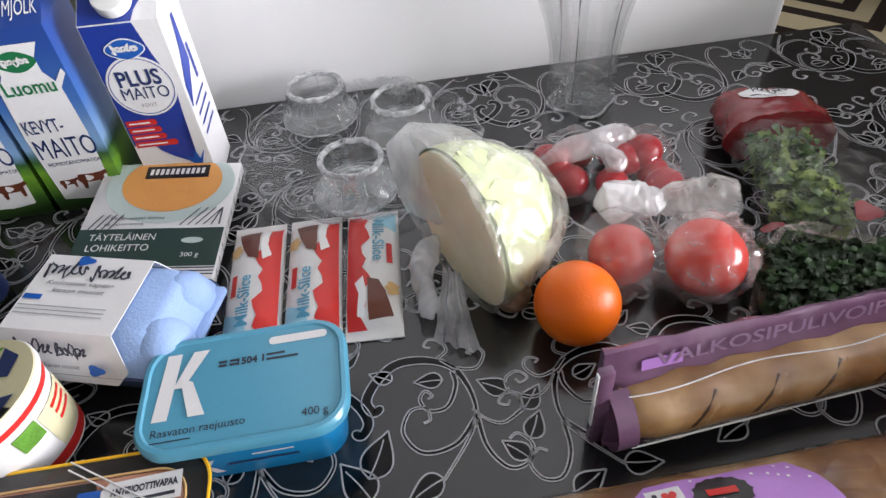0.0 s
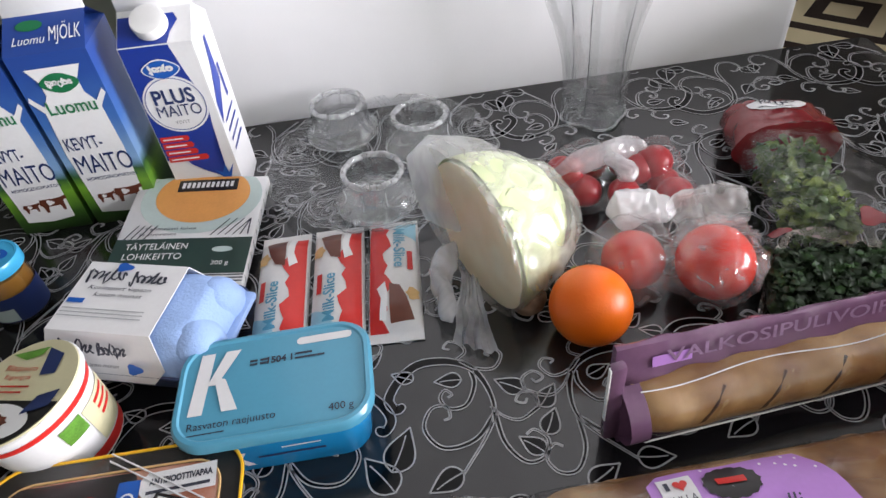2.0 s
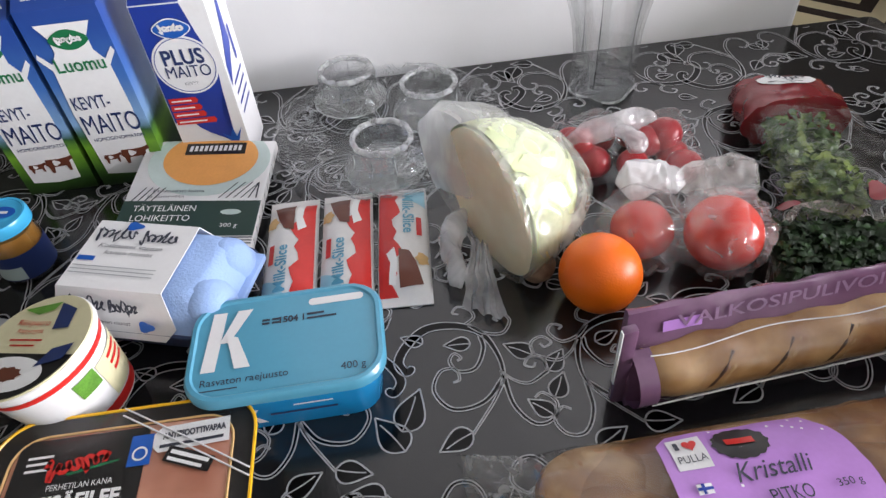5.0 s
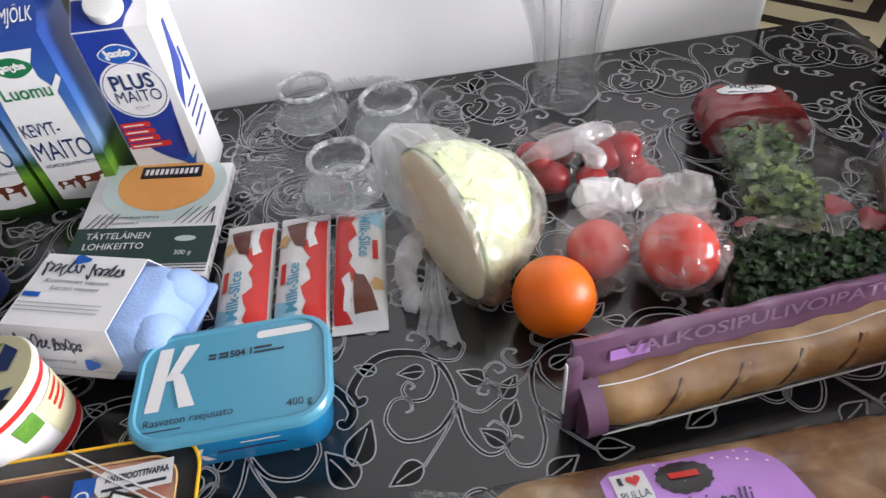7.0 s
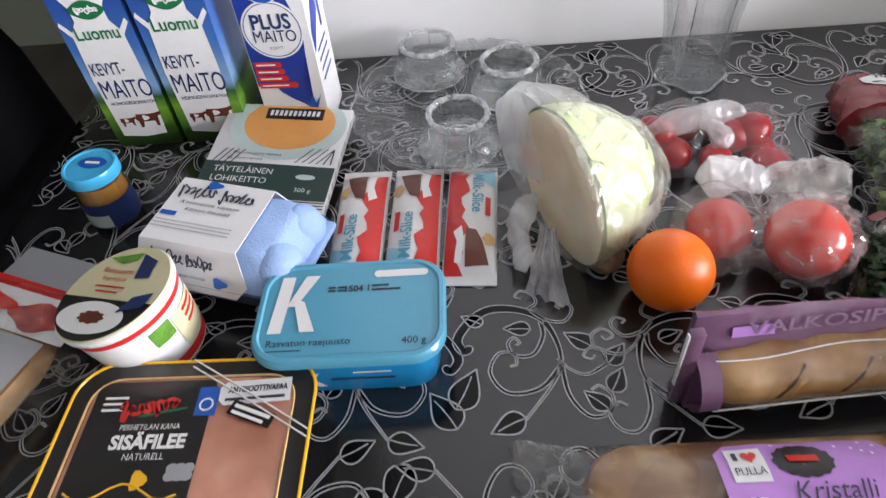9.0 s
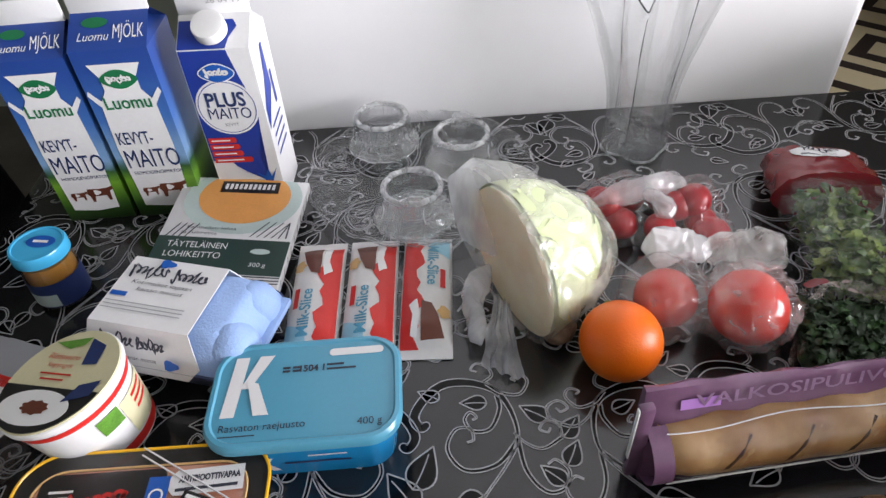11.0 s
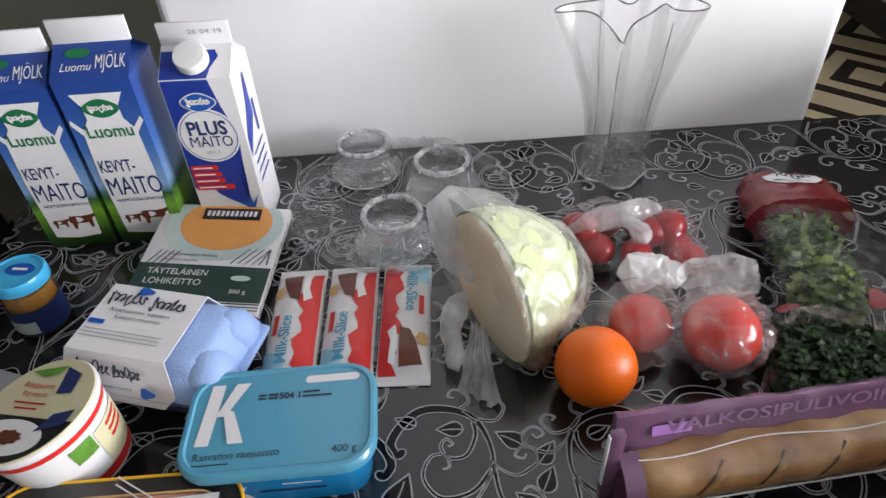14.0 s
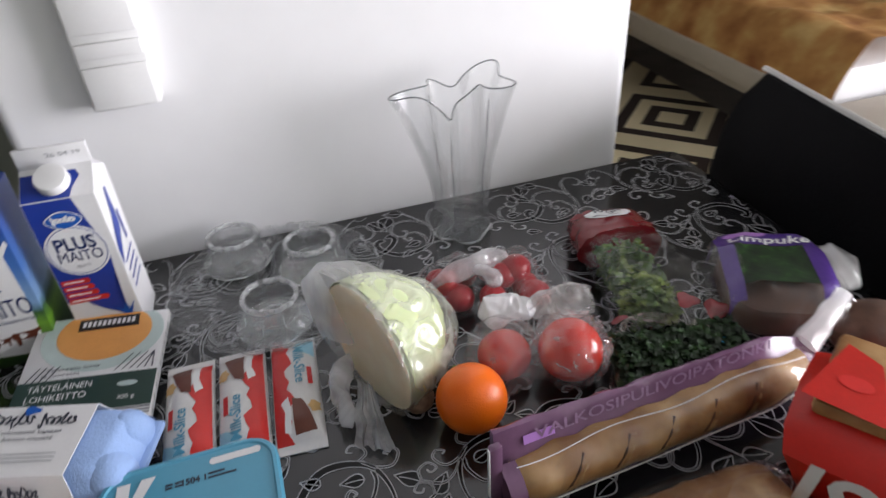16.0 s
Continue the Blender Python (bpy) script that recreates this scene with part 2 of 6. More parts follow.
M["bowl_print"] = mat("pale_teal_print", (0.50, 0.60, 0.58), 0.4, var=0.05)
M["pulp"] = mat("blue_egg_pulp", (0.30, 0.44, 0.74), 0.85, var=0.06, bump=0.35, bscale=400)
M["pulp_dark"] = mat("navy_egg_pulp", (0.05, 0.07, 0.16), 0.85, var=0.08, bump=0.3, bscale=400)
M["lid"] = mat("sky_blue_plastic_lid", (0.09, 0.33, 0.48), 0.3, var=0.03, coat=0.3)
M["tub"] = mat("bright_blue_plastic_tub", (0.01, 0.30, 0.68), 0.25, var=0.03, coat=0.3)
M["jarlid"] = mat("cyan_metal_lid", (0.06, 0.42, 0.72), 0.25, var=0.03)
M["puree"] = mat("carrot_puree", (0.50, 0.24, 0.05), 0.3, var=0.1, coat=0.5)
M["cream_print"] = mat("cream_print", (0.66, 0.62, 0.40), 0.45, var=0.04)
M["yellow"] = mat("yellow_plastic", (0.85, 0.47, 0.02), 0.3, var=0.03)
M["meat"] = noise_mat("raw_chicken_fillet", [(0.3, (0.42, 0.17, 0.11)), (0.55, (0.55, 0.26, 0.18)), (0.75, (0.66, 0.38, 0.28))], 22, 0.22, 0.2, 40, sss=0.15, coat=0.6)
M["salami"] = noise_mat("cured_meat", [(0.35, (0.28, 0.03, 0.03)), (0.6, (0.5, 0.12, 0.1)), (0.75, (0.75, 0.5, 0.45))], 60, 0.35, 0.2, 60)
M["choc"] = mat("chocolate_print", (0.13, 0.035, 0.018), 0.35, var=0.08)
M["wrapper"] = mat("white_wrapper", (0.74, 0.73, 0.72), 0.3, var=0.04, bump=0.3, bscale=60)
M["wrapblue"] = mat("pale_blue_print", (0.32, 0.60, 0.72), 0.3, var=0.05)
M["almond"] = mat("almond_print", (0.62, 0.40, 0.17), 0.4, var=0.15)
M["bread"] = noise_mat("baked_crust", [(0.32, (0.20, 0.085, 0.028)), (0.5, (0.37, 0.20, 0.075)), (0.68, (0.54, 0.35, 0.165))], 20, 0.5, 0.6, 60)
M["bun"] = noise_mat("braided_bun_crust", [(0.32, (0.15, 0.058, 0.019)), (0.5, (0.28, 0.142, 0.055)), (0.68, (0.48, 0.32, 0.17))], 26, 0.45, 0.6, 50)
M["pale_crust"] = noise_mat("pale_crust", [(0.3, (0.30, 0.16, 0.06)), (0.7, (0.50, 0.33, 0.15))], 45, 0.5, 0.5, 90)
M["rye"] = noise_mat("dark_rye_crust", [(0.3, (0.04, 0.018, 0.01)), (0.7, (0.11, 0.05, 0.026))], 30, 0.6, 0.5, 90)
M["purple"] = mat("muted_purple_film", (0.165, 0.085, 0.152), 0.25, var=0.16, scale=14, bump=0.35, bscale=35)
M["purple_light"] = mat("lilac_print", (0.45, 0.22, 0.60), 0.35, var=0.05, bump=0.12, bscale=40)
M["purple_letter"] = mat("faded_purple_lettering", (0.24, 0.145, 0.245), 0.35, var=0.3, scale=30)
M["purple_deep"] = mat("deep_violet_print", (0.07, 0.03, 0.20), 0.3, var=0.1, bump=0.3, bscale=45)
M["winered"] = mat("wine_red_film", (0.17, 0.016, 0.02), 0.22, var=0.15, scale=20, bump=0.5, bscale=40)
M["orange"] = noise_mat("orange_peel", [(0.3, (0.82, 0.125, 0.002)), (0.7, (0.88, 0.175, 0.004))], 12, 0.38, 0.16, 420, sss=0.1)
M["stem"] = mat("stem_scar", (0.16, 0.2, 0.05), 0.7, var=0.2)
M["tomato"] = noise_mat("tomato_skin", [(0.3, (0.50, 0.016, 0.008)), (0.7, (0.66, 0.038, 0.014))], 14, 0.2, 0.0, sss=0.1, coat=0.3)
M["radish"] = noise_mat("radish_skin", [(0.3, (0.28, 0.004, 0.010)), (0.7, (0.46, 0.012, 0.020))], 30, 0.3, 0.1, 80)
M["leaf"] = noise_mat("lettuce_leaf", [(0.3, (0.010, 0.030, 0.004)), (0.48, (0.045, 0.10, 0.013)), (0.68, (0.26, 0.35, 0.08))], 34, 0.4, 0.4, 120)
M["darkleaf"] = noise_mat("dark_herb_leaf", [(0.3, (0.003, 0.010, 0.002)), (0.55, (0.008, 0.032, 0.004)), (0.75, (0.03, 0.10, 0.012))], 60, 0.6, 0.4, 120)
M["cabcut"] = noise_mat("cut_cabbage", [(0.3, (0.86, 0.68, 0.44)), (0.6, (0.92, 0.79, 0.57))], 40, 0.5, 0.25, 90, sss=0.15)
cut = M["cabcut"].node_tree.nodes["Principled BSDF"].inputs
cut["Subsurface Weight"].default_value, cut["Subsurface Scale"].default_value = 0.35, 0.03
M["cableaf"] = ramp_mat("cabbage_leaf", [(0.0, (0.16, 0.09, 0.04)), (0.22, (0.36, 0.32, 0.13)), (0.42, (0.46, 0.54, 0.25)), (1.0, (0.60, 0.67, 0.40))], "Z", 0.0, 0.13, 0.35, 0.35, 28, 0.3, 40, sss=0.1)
M["film_milky"] = film_mat("milky_bag_film", (0.93, 0.92, 0.90), 0.12, 0.58, 0.20, 20, 0.6, 26, 0.7)
M["cabroot"] = noise_mat("cut_cabbage_root", [(0.3, (0.10, 0.05, 0.03)), (0.7, (0.34, 0.22, 0.14))], 60, 0.7, 0.3, 120)
M["film_face"] = film_mat("clinging_bag_film", (0.92, 0.86, 0.76), 0.04, 0.14, 0.25, 12, 0.25, 16, 0.25)
M["film_sheet"] = film_mat("milky_bag_sheet", (0.86, 0.88, 0.90), 0.40, 0.66, 0.22, 14, 0.4, 30)
# Its faint haze and streaks paint the sheen of the film.
M["film_clear"] = film_mat("clear_bag_film", (0.9, 0.9, 0.9), 0.015, 0.16, 0.05, 18, 1.0, 34, 0.36, True)
M["film_crisp"] = film_mat("crisp_bag_film", (0.9, 0.9, 0.9), 0.04, 0.45, 0.08, 55, 1.0, 60, 1.0)
M["film_tight"] = film_mat("tight_cover_film", (0.9, 0.9, 0.9), 0.0, 0.01, 0.06, 20, 0.15, 20, 0.2)
M["film_bag"] = film_mat("crinkled_bag_film", (0.90, 0.90, 0.92), 0.01, 0.18, 0.07, 11, 0.9, 42, 0.42)
# Milky patches paint the streaky highlights of the tomato bag.
M["film_creased"] = film_mat("creased_film_glints", (0.92, 0.90, 0.91), 0.02, 0.30, 0.09, 30, 1.0, 50, 0.6)
M["film_tuft"] = film_mat("gathered_thin_film", (0.93, 0.93, 0.95), 0.34, 0.76, 0.16, 16, 0.4, 45, 1.0)
M["film_edge"] = film_mat("folded_bag_edge", (0.66, 0.58, 0.50), 0.10, 0.55, 0.10, 55, 0.9, 60, 0.9)
M["film_pink"] = film_mat("bread_bag_film", (0.80, 0.66, 0.58), 0.0, 0.14, 0.07, 16, 0.8, 24, 0.7, True)
M["film_knot"] = film_mat("gathered_bag_film", (0.94, 0.94, 0.95), 0.82, 0.98, 0.25, 14, 0.2, 40)

# ---- mesh helpers ----


def part(name, bm, material, parent, label="", m=None, smooth=True):
    me = bpy.data.meshes.new(name)
    if m is not None:
        bm.transform(m)
    bmesh.ops.recalc_face_normals(bm, faces=bm.faces)
    bm.to_mesh(me)
    bm.free()
    if smooth:
        me.polygons.foreach_set("use_smooth", [True] * len(me.polygons))
        me.set_sharp_from_angle(angle=radians(38))
    me.materials.append(material)
    ob = new(name, me)
    if parent is not None:
        ob.parent = parent
    if label:
        tagged(ob, label)
    return ob


def thing(name, m, label, category, group="", kind=""):
    ob = new(name)
    ob.matrix_world = m
    ob.empty_display_size = 0.05
    return tagged(ob, label, category, group, kind)


def block(x0, x1, y0, y1, z0, z1, bevel=0.0, seg=2):
    bm = bmesh.new()
    bmesh.ops.create_cube(bm, size=1)
    bm.transform(Matrix.LocRotScale(((x0 + x1) / 2, (y0 + y1) / 2, (z0 + z1) / 2), None, (x1 - x0, y1 - y0, z1 - z0)))
    if bevel:
        bmesh.ops.bevel(bm, geom=bm.edges[:], offset=bevel, segments=seg, affect="EDGES", profile=0.5)
    return bm


def loft(rings, close_ends=True, loop=True):
    """Skin through rings of equally many 3D points."""
    bm = bmesh.new()
    rows = [[bm.verts.new(p) for p in ring] for ring in rings]
    n = len(rows[0])
    for a, b in zip(rows, rows[1:]):
        for i in range(n if loop else n - 1):
            bm.faces.new((a[i], a[(i + 1) % n], b[(i + 1) % n], b[i]))
    if close_ends and loop:
        bm.faces.new(rows[0][::-1])
        bm.faces.new(rows[-1])
    return bm


def rrect(w, d, r, n=6):
    pts = []
    for cx, cy, a0 in ((w / 2 - r, d / 2 - r, 0), (-w / 2 + r, d / 2 - r, 90), (-w / 2 + r, -d / 2 + r, 180), (w / 2 - r, -d / 2 + r, 270)):
        for i in range(n + 1):
            a = radians(a0 + 90 * i / n)
            pts.append((cx + r * math.cos(a), cy + r * math.sin(a)))
    return pts


def ring(pts, z):
    return [(x, y, z) for x, y in pts]


def lathe(profile, n=40, close=True):
    return loft([[(r * math.cos(2 * math.pi * i / n), r * math.sin(2 * math.pi * i / n), z) for i in range(n)] for r, z in profile], close)


def flat(pts, z=0.0, thick=0.0):
    """A flat print: a polygon in the xy plane."""
    bm = bmesh.new()
    f = bm.faces.new([bm.verts.new((x, y, z)) for x, y in pts])
    bmesh.ops.triangulate(bm, faces=[f])
    return bm


def oval(rx, ry, cx=0.0, cy=0.0, n=28, wob=0.0, k=5):
    return [(cx + rx * (1 + wob * math.cos(k * 2 * math.pi * i / n)) * math.cos(2 * math.pi * i / n), cy + ry * (1 + wob * math.cos(k * 2 * math.pi * i / n)) * math.sin(2 * math.pi * i / n)) for i in range(n)]


def rect(x0, x1, y0, y1):
    return [(x0, y0), (x1, y0), (x1, y1), (x0, y1)]


def words(text, height, material, parent, m, width=0.0, shear=0.0, bold=0.0, align="CENTER", name="lettering", spacing=1.0):
    """Lettering in the built-in font: capitals of that height, squeezed to that width."""
    cu = bpy.data.curves.new("lettering", "FONT")
    cu.body, cu.size, cu.align_x, cu.align_y, cu.shear, cu.offset, cu.space_character = text, height / 0.70, align, "CENTER", shear, bold, spacing
    cu.resolution_u = 3
    tmp = bpy.data.objects.new("lettering", cu)
    scene.collection.objects.link(tmp)
    dg = bpy.context.evaluated_depsgraph_get()
    me = bpy.data.meshes.new_from_object(tmp.evaluated_get(dg))
    bpy.data.objects.remove(tmp)
    if width and len(me.vertices):
        xs = [v.co.x for v in me.vertices]
        me.transform(Matrix.Diagonal((width / max(1e-6, max(xs) - min(xs)), 1, 1, 1)))
    me.transform(m)
    me.materials.clear()
    me.materials.append(material)
    me.name = name
    ob = new(name, me)
    ob.parent = parent
    return ob


def upright(y, x=0.0, z=0.0):
    """Puts a flat print on a front face at that y, facing the viewer."""
    return pose(x, y, z, 90, 0, 0)


def crumple(bm, amount, scale=30.0, seed=0.0, keep_base=True):
    """Pushes the vertices about by noise, but not below the base."""
    for v in bm.verts:
        d = noise.noise_vector(v.co * scale + Vector((seed, seed * 2, -seed)))
        v.co += d * amount
        if keep_base and v.co.z < 0.0008:
            v.co.z = 0.0008
    return bm


def ball(r, c=(0, 0, 0), s=(1, 1, 1), sub=3):
    bm = bmesh.new()
    bmesh.ops.create_icosphere(bm, subdivisions=sub, radius=r)
    bm.transform(Matrix.LocRotScale(c, None, s))
    return bm


def join(*bms):
    out = bmesh.new()
    for b in bms:
        me = bpy.data.meshes.new("tmp")
        b.to_mesh(me)
        b.free()
        out.from_mesh(me)
        bpy.data.meshes.remove(me)
    return out


def tube(pts, r, n=8, taper=None):
    pts = [Vector(p) for p in pts]
    rings = []
    for i, p in enumerate(pts):
        d = (pts[min(i + 1, len(pts) - 1)] - pts[max(i - 1, 0)]).normalized()
        a = d.cross(Vector((0, 0, 1)) if abs(d.z) < 0.9 else Vector((1, 0, 0))).normalized()
        b = d.cross(a)
        q = r if taper is None else r * taper(i / (len(pts) - 1))
        rings.append([p + (a * math.cos(2 * math.pi * k / n) + b * math.sin(2 * math.pi * k / n)) * q for k in range(n)])
    return loft(rings)


def surf_of(ob):
    """The top of a part as a height over x and y, in its thing's own frame."""
    me = ob.data
    tree = BVHTree.FromPolygons([v.co.copy() for v in me.vertices], [tuple(p.vertices) for p in me.polygons])

    def height(x, y):
        hit = tree.ray_cast(Vector((x, y, 1.0)), Vector((0, 0, -1)))
        return hit[0].z if hit[0] is not None else 0.004

    return height


# ---- room ----


def setting(name, bm, material, label, category, m=BASE):
    ob = part(name, bm, material, None, "", m, smooth=False)
    return tagged(ob, label, category, kind="structure")


setting("floor", block(-2.4, 3.6, -2.4, 4.4, FLOOR - 0.1, FLOOR), M["floor"], "dark brown laminate floor in shade", "floor")
setting("ceiling", block(-2.4, 3.6, -2.4, 4.4, CEIL, CEIL + 0.1), M["ceiling"], "unseen ceiling, greyed to hold down bounce light", "ceiling")
setting("wall_partition", block(-0.132, 0.746, 0.004, 0.14, FLOOR, CEIL, 0.014, 4), M["wall"], "white painted partition wall behind the table", "wall")
# Unseen wall, added so that the hall behind stays dark.
setting("hall_light_block", block(0.06, 0.16, 0.143, 1.54, FLOOR, CEIL), M["hallwall"], "unseen wall added to keep light out of the hall", "wall")
setting("wall_hall", block(-2.4, 0.16, 1.543, 1.64, FLOOR, CEIL), M["hallwall"], "dim grey-green wall of the hall", "wall")
# Unseen wall, grey-green so that little light bounces off it.
setting("wall_west", block(-2.5, -2.403, -2.4, 4.4, FLOOR, CEIL), M["hallwall"], "unseen grey-green room wall that limits bounce light", "wall")
# Unseen wall, there to close the room and warm the cloth's reflection.
setting("wall_north", block(-2.4, 3.6, 4.403, 4.5, FLOOR, CEIL), M["beige"], "unseen closing wall, beige to tint the cloth's reflection", "wall")
# Unseen wall behind the viewer, kept dim to hold back fill light.
setting("wall_south", block(-2.4, 3.6, -2.5, -2.403, FLOOR, CEIL), M["hallwall"], "unseen grey-green wall closing the room, limits bounce light", "wall")
W = WIN
for nm, v0, v1, z0, z1 in (("a", -2.4, W["v0"], FLOOR, CEIL), ("b", W["v1"], 4.4, FLOOR, CEIL), ("c", W["v0"], W["v1"], FLOOR, W["z0"]), ("d", W["v0"], W["v1"], W["z1"], CEIL)):
    setting("wall_east_" + nm, block(W["u"] if v1 <= W["v1"] or nm in "cd" else W["u"] + 0.45, W["u"] + 0.6, v0, v1, z0, z1), M["wall"], "white painted wall round the window", "wall")
win = thing("window_1", BASE @ pose(W["u"], W["v0"], W["z0"]), "white framed window that lights the room", "window", kind="structure")
fr = join(block(0.04, 0.1, 0, 0.06, 0, 1.4), block(0.04, 0.1, 1.74, 1.8, 0, 1.4), block(0.04, 0.1, 0.06, 1.74, 0, 0.06), block(0.04, 0.1, 0.06, 1.74, 1.34, 1.4))
part("window_frame", fr, M["plastic_white"], win, smooth=False)
part("pane", block(0.065, 0.069, 0.06, 1.74, 0.06, 1.34), M["glass"], win, smooth=False)


def wall_switch():
    t = thing("wall_socket", BASE @ pose(0.024, 0.004, 0.239), "white plastic double wall socket with switch above", "socket")
    part("backbox", block(-0.040, 0.040, -0.030, 0, 0, 0.150, 0.004), M["plastic_white"], t)
    for z0, z1 in ((0.004, 0.056), (0.066, 0.084), (0.094, 0.146)):
        part("cover", block(-0.037, 0.037, -0.036, -0.0305, z0, z1, 0.002), M["plastic_white"], t)


wall_switch()


def rug():
    m = mat("maze_rug", (0.5, 0.5, 0.5), 0.95, var=0, bump=0.4, bscale=500)
    nt = m.node_tree
    tc, mp = nt.nodes["Texture Coordinate"], nt.nodes.new("ShaderNodeMapping")
    mp.inputs["Rotation"].default_value = (0, 0, radians(45))
    mp.inputs["Scale"].default_value = (1.75, 1.75, 1.75)
    mp.inputs["Location"].default_value = (0.33, 0.30, 0)
    nt.links.new(tc.outputs["Object"], mp.inputs["Vector"])
    sep = nt.nodes.new("ShaderNodeSeparateXYZ")
    nt.links.new(mp.outputs["Vector"], sep.inputs[0])

    def math_node(op, a, b=None):
        n = nt.nodes.new("ShaderNodeMath")
        n.operation = op
        for i, v in enumerate((a, b)):
            if v is None:
                continue
            if isinstance(v, (int, float)):
                n.inputs[i].default_value = v
            else:
                nt.links.new(v, n.inputs[i])
        return n.outputs[0]

    ds = [math_node("ABSOLUTE", math_node("SUBTRACT", math_node("FRACT", sep.outputs[a]), 0.5)) for a in ("X", "Y")]
    d = math_node("MAXIMUM", *ds)
    stripe = math_node("LESS_THAN", math_node("FRACT", math_node("MULTIPLY", d, 5.0)), 0.52)
    mx = nt.nodes.new("ShaderNodeMix")
    mx.data_type = "RGBA"
    mx.inputs["A"].default_value, mx.inputs["B"].default_value = (0.03, 0.018, 0.014, 1), (0.72, 0.63, 0.42, 1)
    nt.links.new(stripe, mx.inputs["Factor"])
    nt.links.new(mx.outputs["Result"], nt.nodes["Principled BSDF"].inputs["Base Color"])
    t = thing("rug", BASE @ pose(1.40, 1.86, FLOOR), "beige and dark brown rug with maze of nested squares", "rug")
    part("woven_mat", block(-0.8, 0.8, -1.15, 1.15, 0.0005, 0.012, 0.004), m, t)


rug()


def bed():
    t = thing("bed", BASE @ pose(1.90, 0.64, FLOOR), "low bed with cream board and rust gold blanket", "bed")
    part("side_board", block(0, 0.04, 0, 2.4, 0.325, 0.40, 0.006), M["cream"], t)
    for y in (0.06, 2.26):
        part("leg", block(0.003, 0.06, y, y + 0.08, 0, 0.325, 0.004), M["cream"], t)
    part("slat_base", block(0.045, 1.0, 0.02, 2.38, 0.28, 0.33), M["cream"], t)
    part("mattress", block(0.05, 1.0, 0.02, 2.38, 0.335, 0.5, 0.03), M["paper"], t)
    bm = bmesh.new()
    bmesh.ops.create_grid(bm, x_segments=60, y_segments=90, size=0.5)
    for v in bm.verts:
        x, y = v.co.x + 0.5, v.co.y + 0.5
        drop = max(0, 0.12 - x) / 0.12
        v.co = Vector((0.02 + 0.98 * x - 0.05 * (1 - drop) * 0 - 0.02 * drop, 2.4 * y, 0.58 - 0.24 * drop ** 2 + 0.03 * noise.noise(Vector((x * 5, y * 9, 0))) + 0.012 * noise.noise(Vector((x * 20, y * 30, 3)))))
    part("blanket", bm, M["blanket"], t, "rust and gold patterned blanket")


bed()


def bench():
    t = thing("low_bench", BASE @ pose(1.87, 0.16, FLOOR), "low cream painted bench at the end of the bed", "bench")
    part("bench_top", block(0, 0.62, 0, 0.465, 0.37, 0.402, 0.006), M["cream"], t, "smooth cream bench top")
    for x in (0.03, 0.55):
        for y in (0.03, 0.395):
            part("leg", block(x, x + 0.04, y, y + 0.04, 0, 0.37, 0.004), M["cream"], t)


bench()


def chair(name_m, label):
    """Stands at its back's foot, faces its own -x."""
    t = thing("dining_chair", name_m, label, "chair", "chairs round the table")
    rings = []
    for k in range(9):
        z = 0.46 + 0.44 * k / 8
        w = 0.225 if k < 7 else 0.225 - 0.05 * (k - 6) ** 2 / 4
        th = 0.022 if k < 8 else 0.012
        x = 0.05 * (k / 8) ** 1.3
        rings.append([(x + px, py, z) for px, py in rrect(2 * th, 2 * w, th * 0.9, 4)])
    part("backrest", loft(rings), M["leather"], t, "black leatherette backrest")
    part("piping", tube([(0.05, -0.19 + 0.38 * i / 10, 0.9015) for i in range(11)], 0.005), M["welt"], t, "pale piping on the top edge")
    part("seat", block(-0.42, 0.02, -0.22, 0.22, 0.42, 0.475, 0.02), M["leather"], t)
    for x, y in ((-0.38, -0.19), (-0.38, 0.19), (0.0, -0.19), (0.0, 0.19)):
        part("leg", block(x - 0.018, x + 0.018, y - 0.018, y + 0.018, 0, 0.42, 0.004), M["chairleg"], t)
    return t


chair(pose(0.665, 0.735, FLOOR, 0, 0, 3), "black leatherette dining chair pushed to the table end")
chair(pose(-0.600, 0.51, FLOOR, 0, 0, 186) @ sized(1.03), "black leatherette dining chair at the dark table end")

# ---- table and cloth ----


def table():
    t = thing("dining_table", BASE @ pose(0.251, -0.4, FLOOR), "dining table covered by a patterned dark oilcloth", "table")
    part("tabletop", block(-0.606, 0.606, -0.398, 0.398, 0.705, 0.7365, 0.004), M["tablewood"], t)
    for x in (-0.545, 0.545):
        for y in (-0.34, 0.34):
            part("leg", block(x - 0.03, x + 0.03, y - 0.03, y + 0.03, 0, 0.705, 0.005), M["tablewood"], t)


table()


def ribbon(pts, half, z):
    """A flat band along 2D points with half widths."""
    vs, fs = [], []
    n = len(pts)
    for i, (x, y) in enumerate(pts):
        ax, ay = pts[max(i - 1, 0)]
        bx, by = pts[min(i + 1, n - 1)]
        l = math.hypot(bx - ax, by - ay) or 1
        nx, ny = -(by - ay) / l, (bx - ax) / l
        h = half[i] if isinstance(half, list) else half
        vs += [(x + nx * h, y + ny * h, z), (x - nx * h, y - ny * h, z)]
        if i:
            fs.append((2 * i - 2, 2 * i - 1, 2 * i + 1, 2 * i))
    return vs, fs


class Print:
    """Collects flat bands of one ink."""

    def __init__(self):
        self.v, self.f = [], []

    def add(self, vs, fs):
        o = len(self.v)
        self.v += vs
        self.f += [tuple(i + o for i in f) for f in fs]


def offset(pts, half, side):
    out, n = [], len(pts)
    for i, (x, y) in enumerate(pts):
        ax, ay = pts[max(i - 1, 0)]
        bx, by = pts[min(i + 1, n - 1)]
        l = math.hypot(bx - ax, by - ay) or 1
        h = (half[i] if isinstance(half, list) else half) * side
        out.append((x - (by - ay) / l * h, y + (bx - ax) / l * h))
    return out


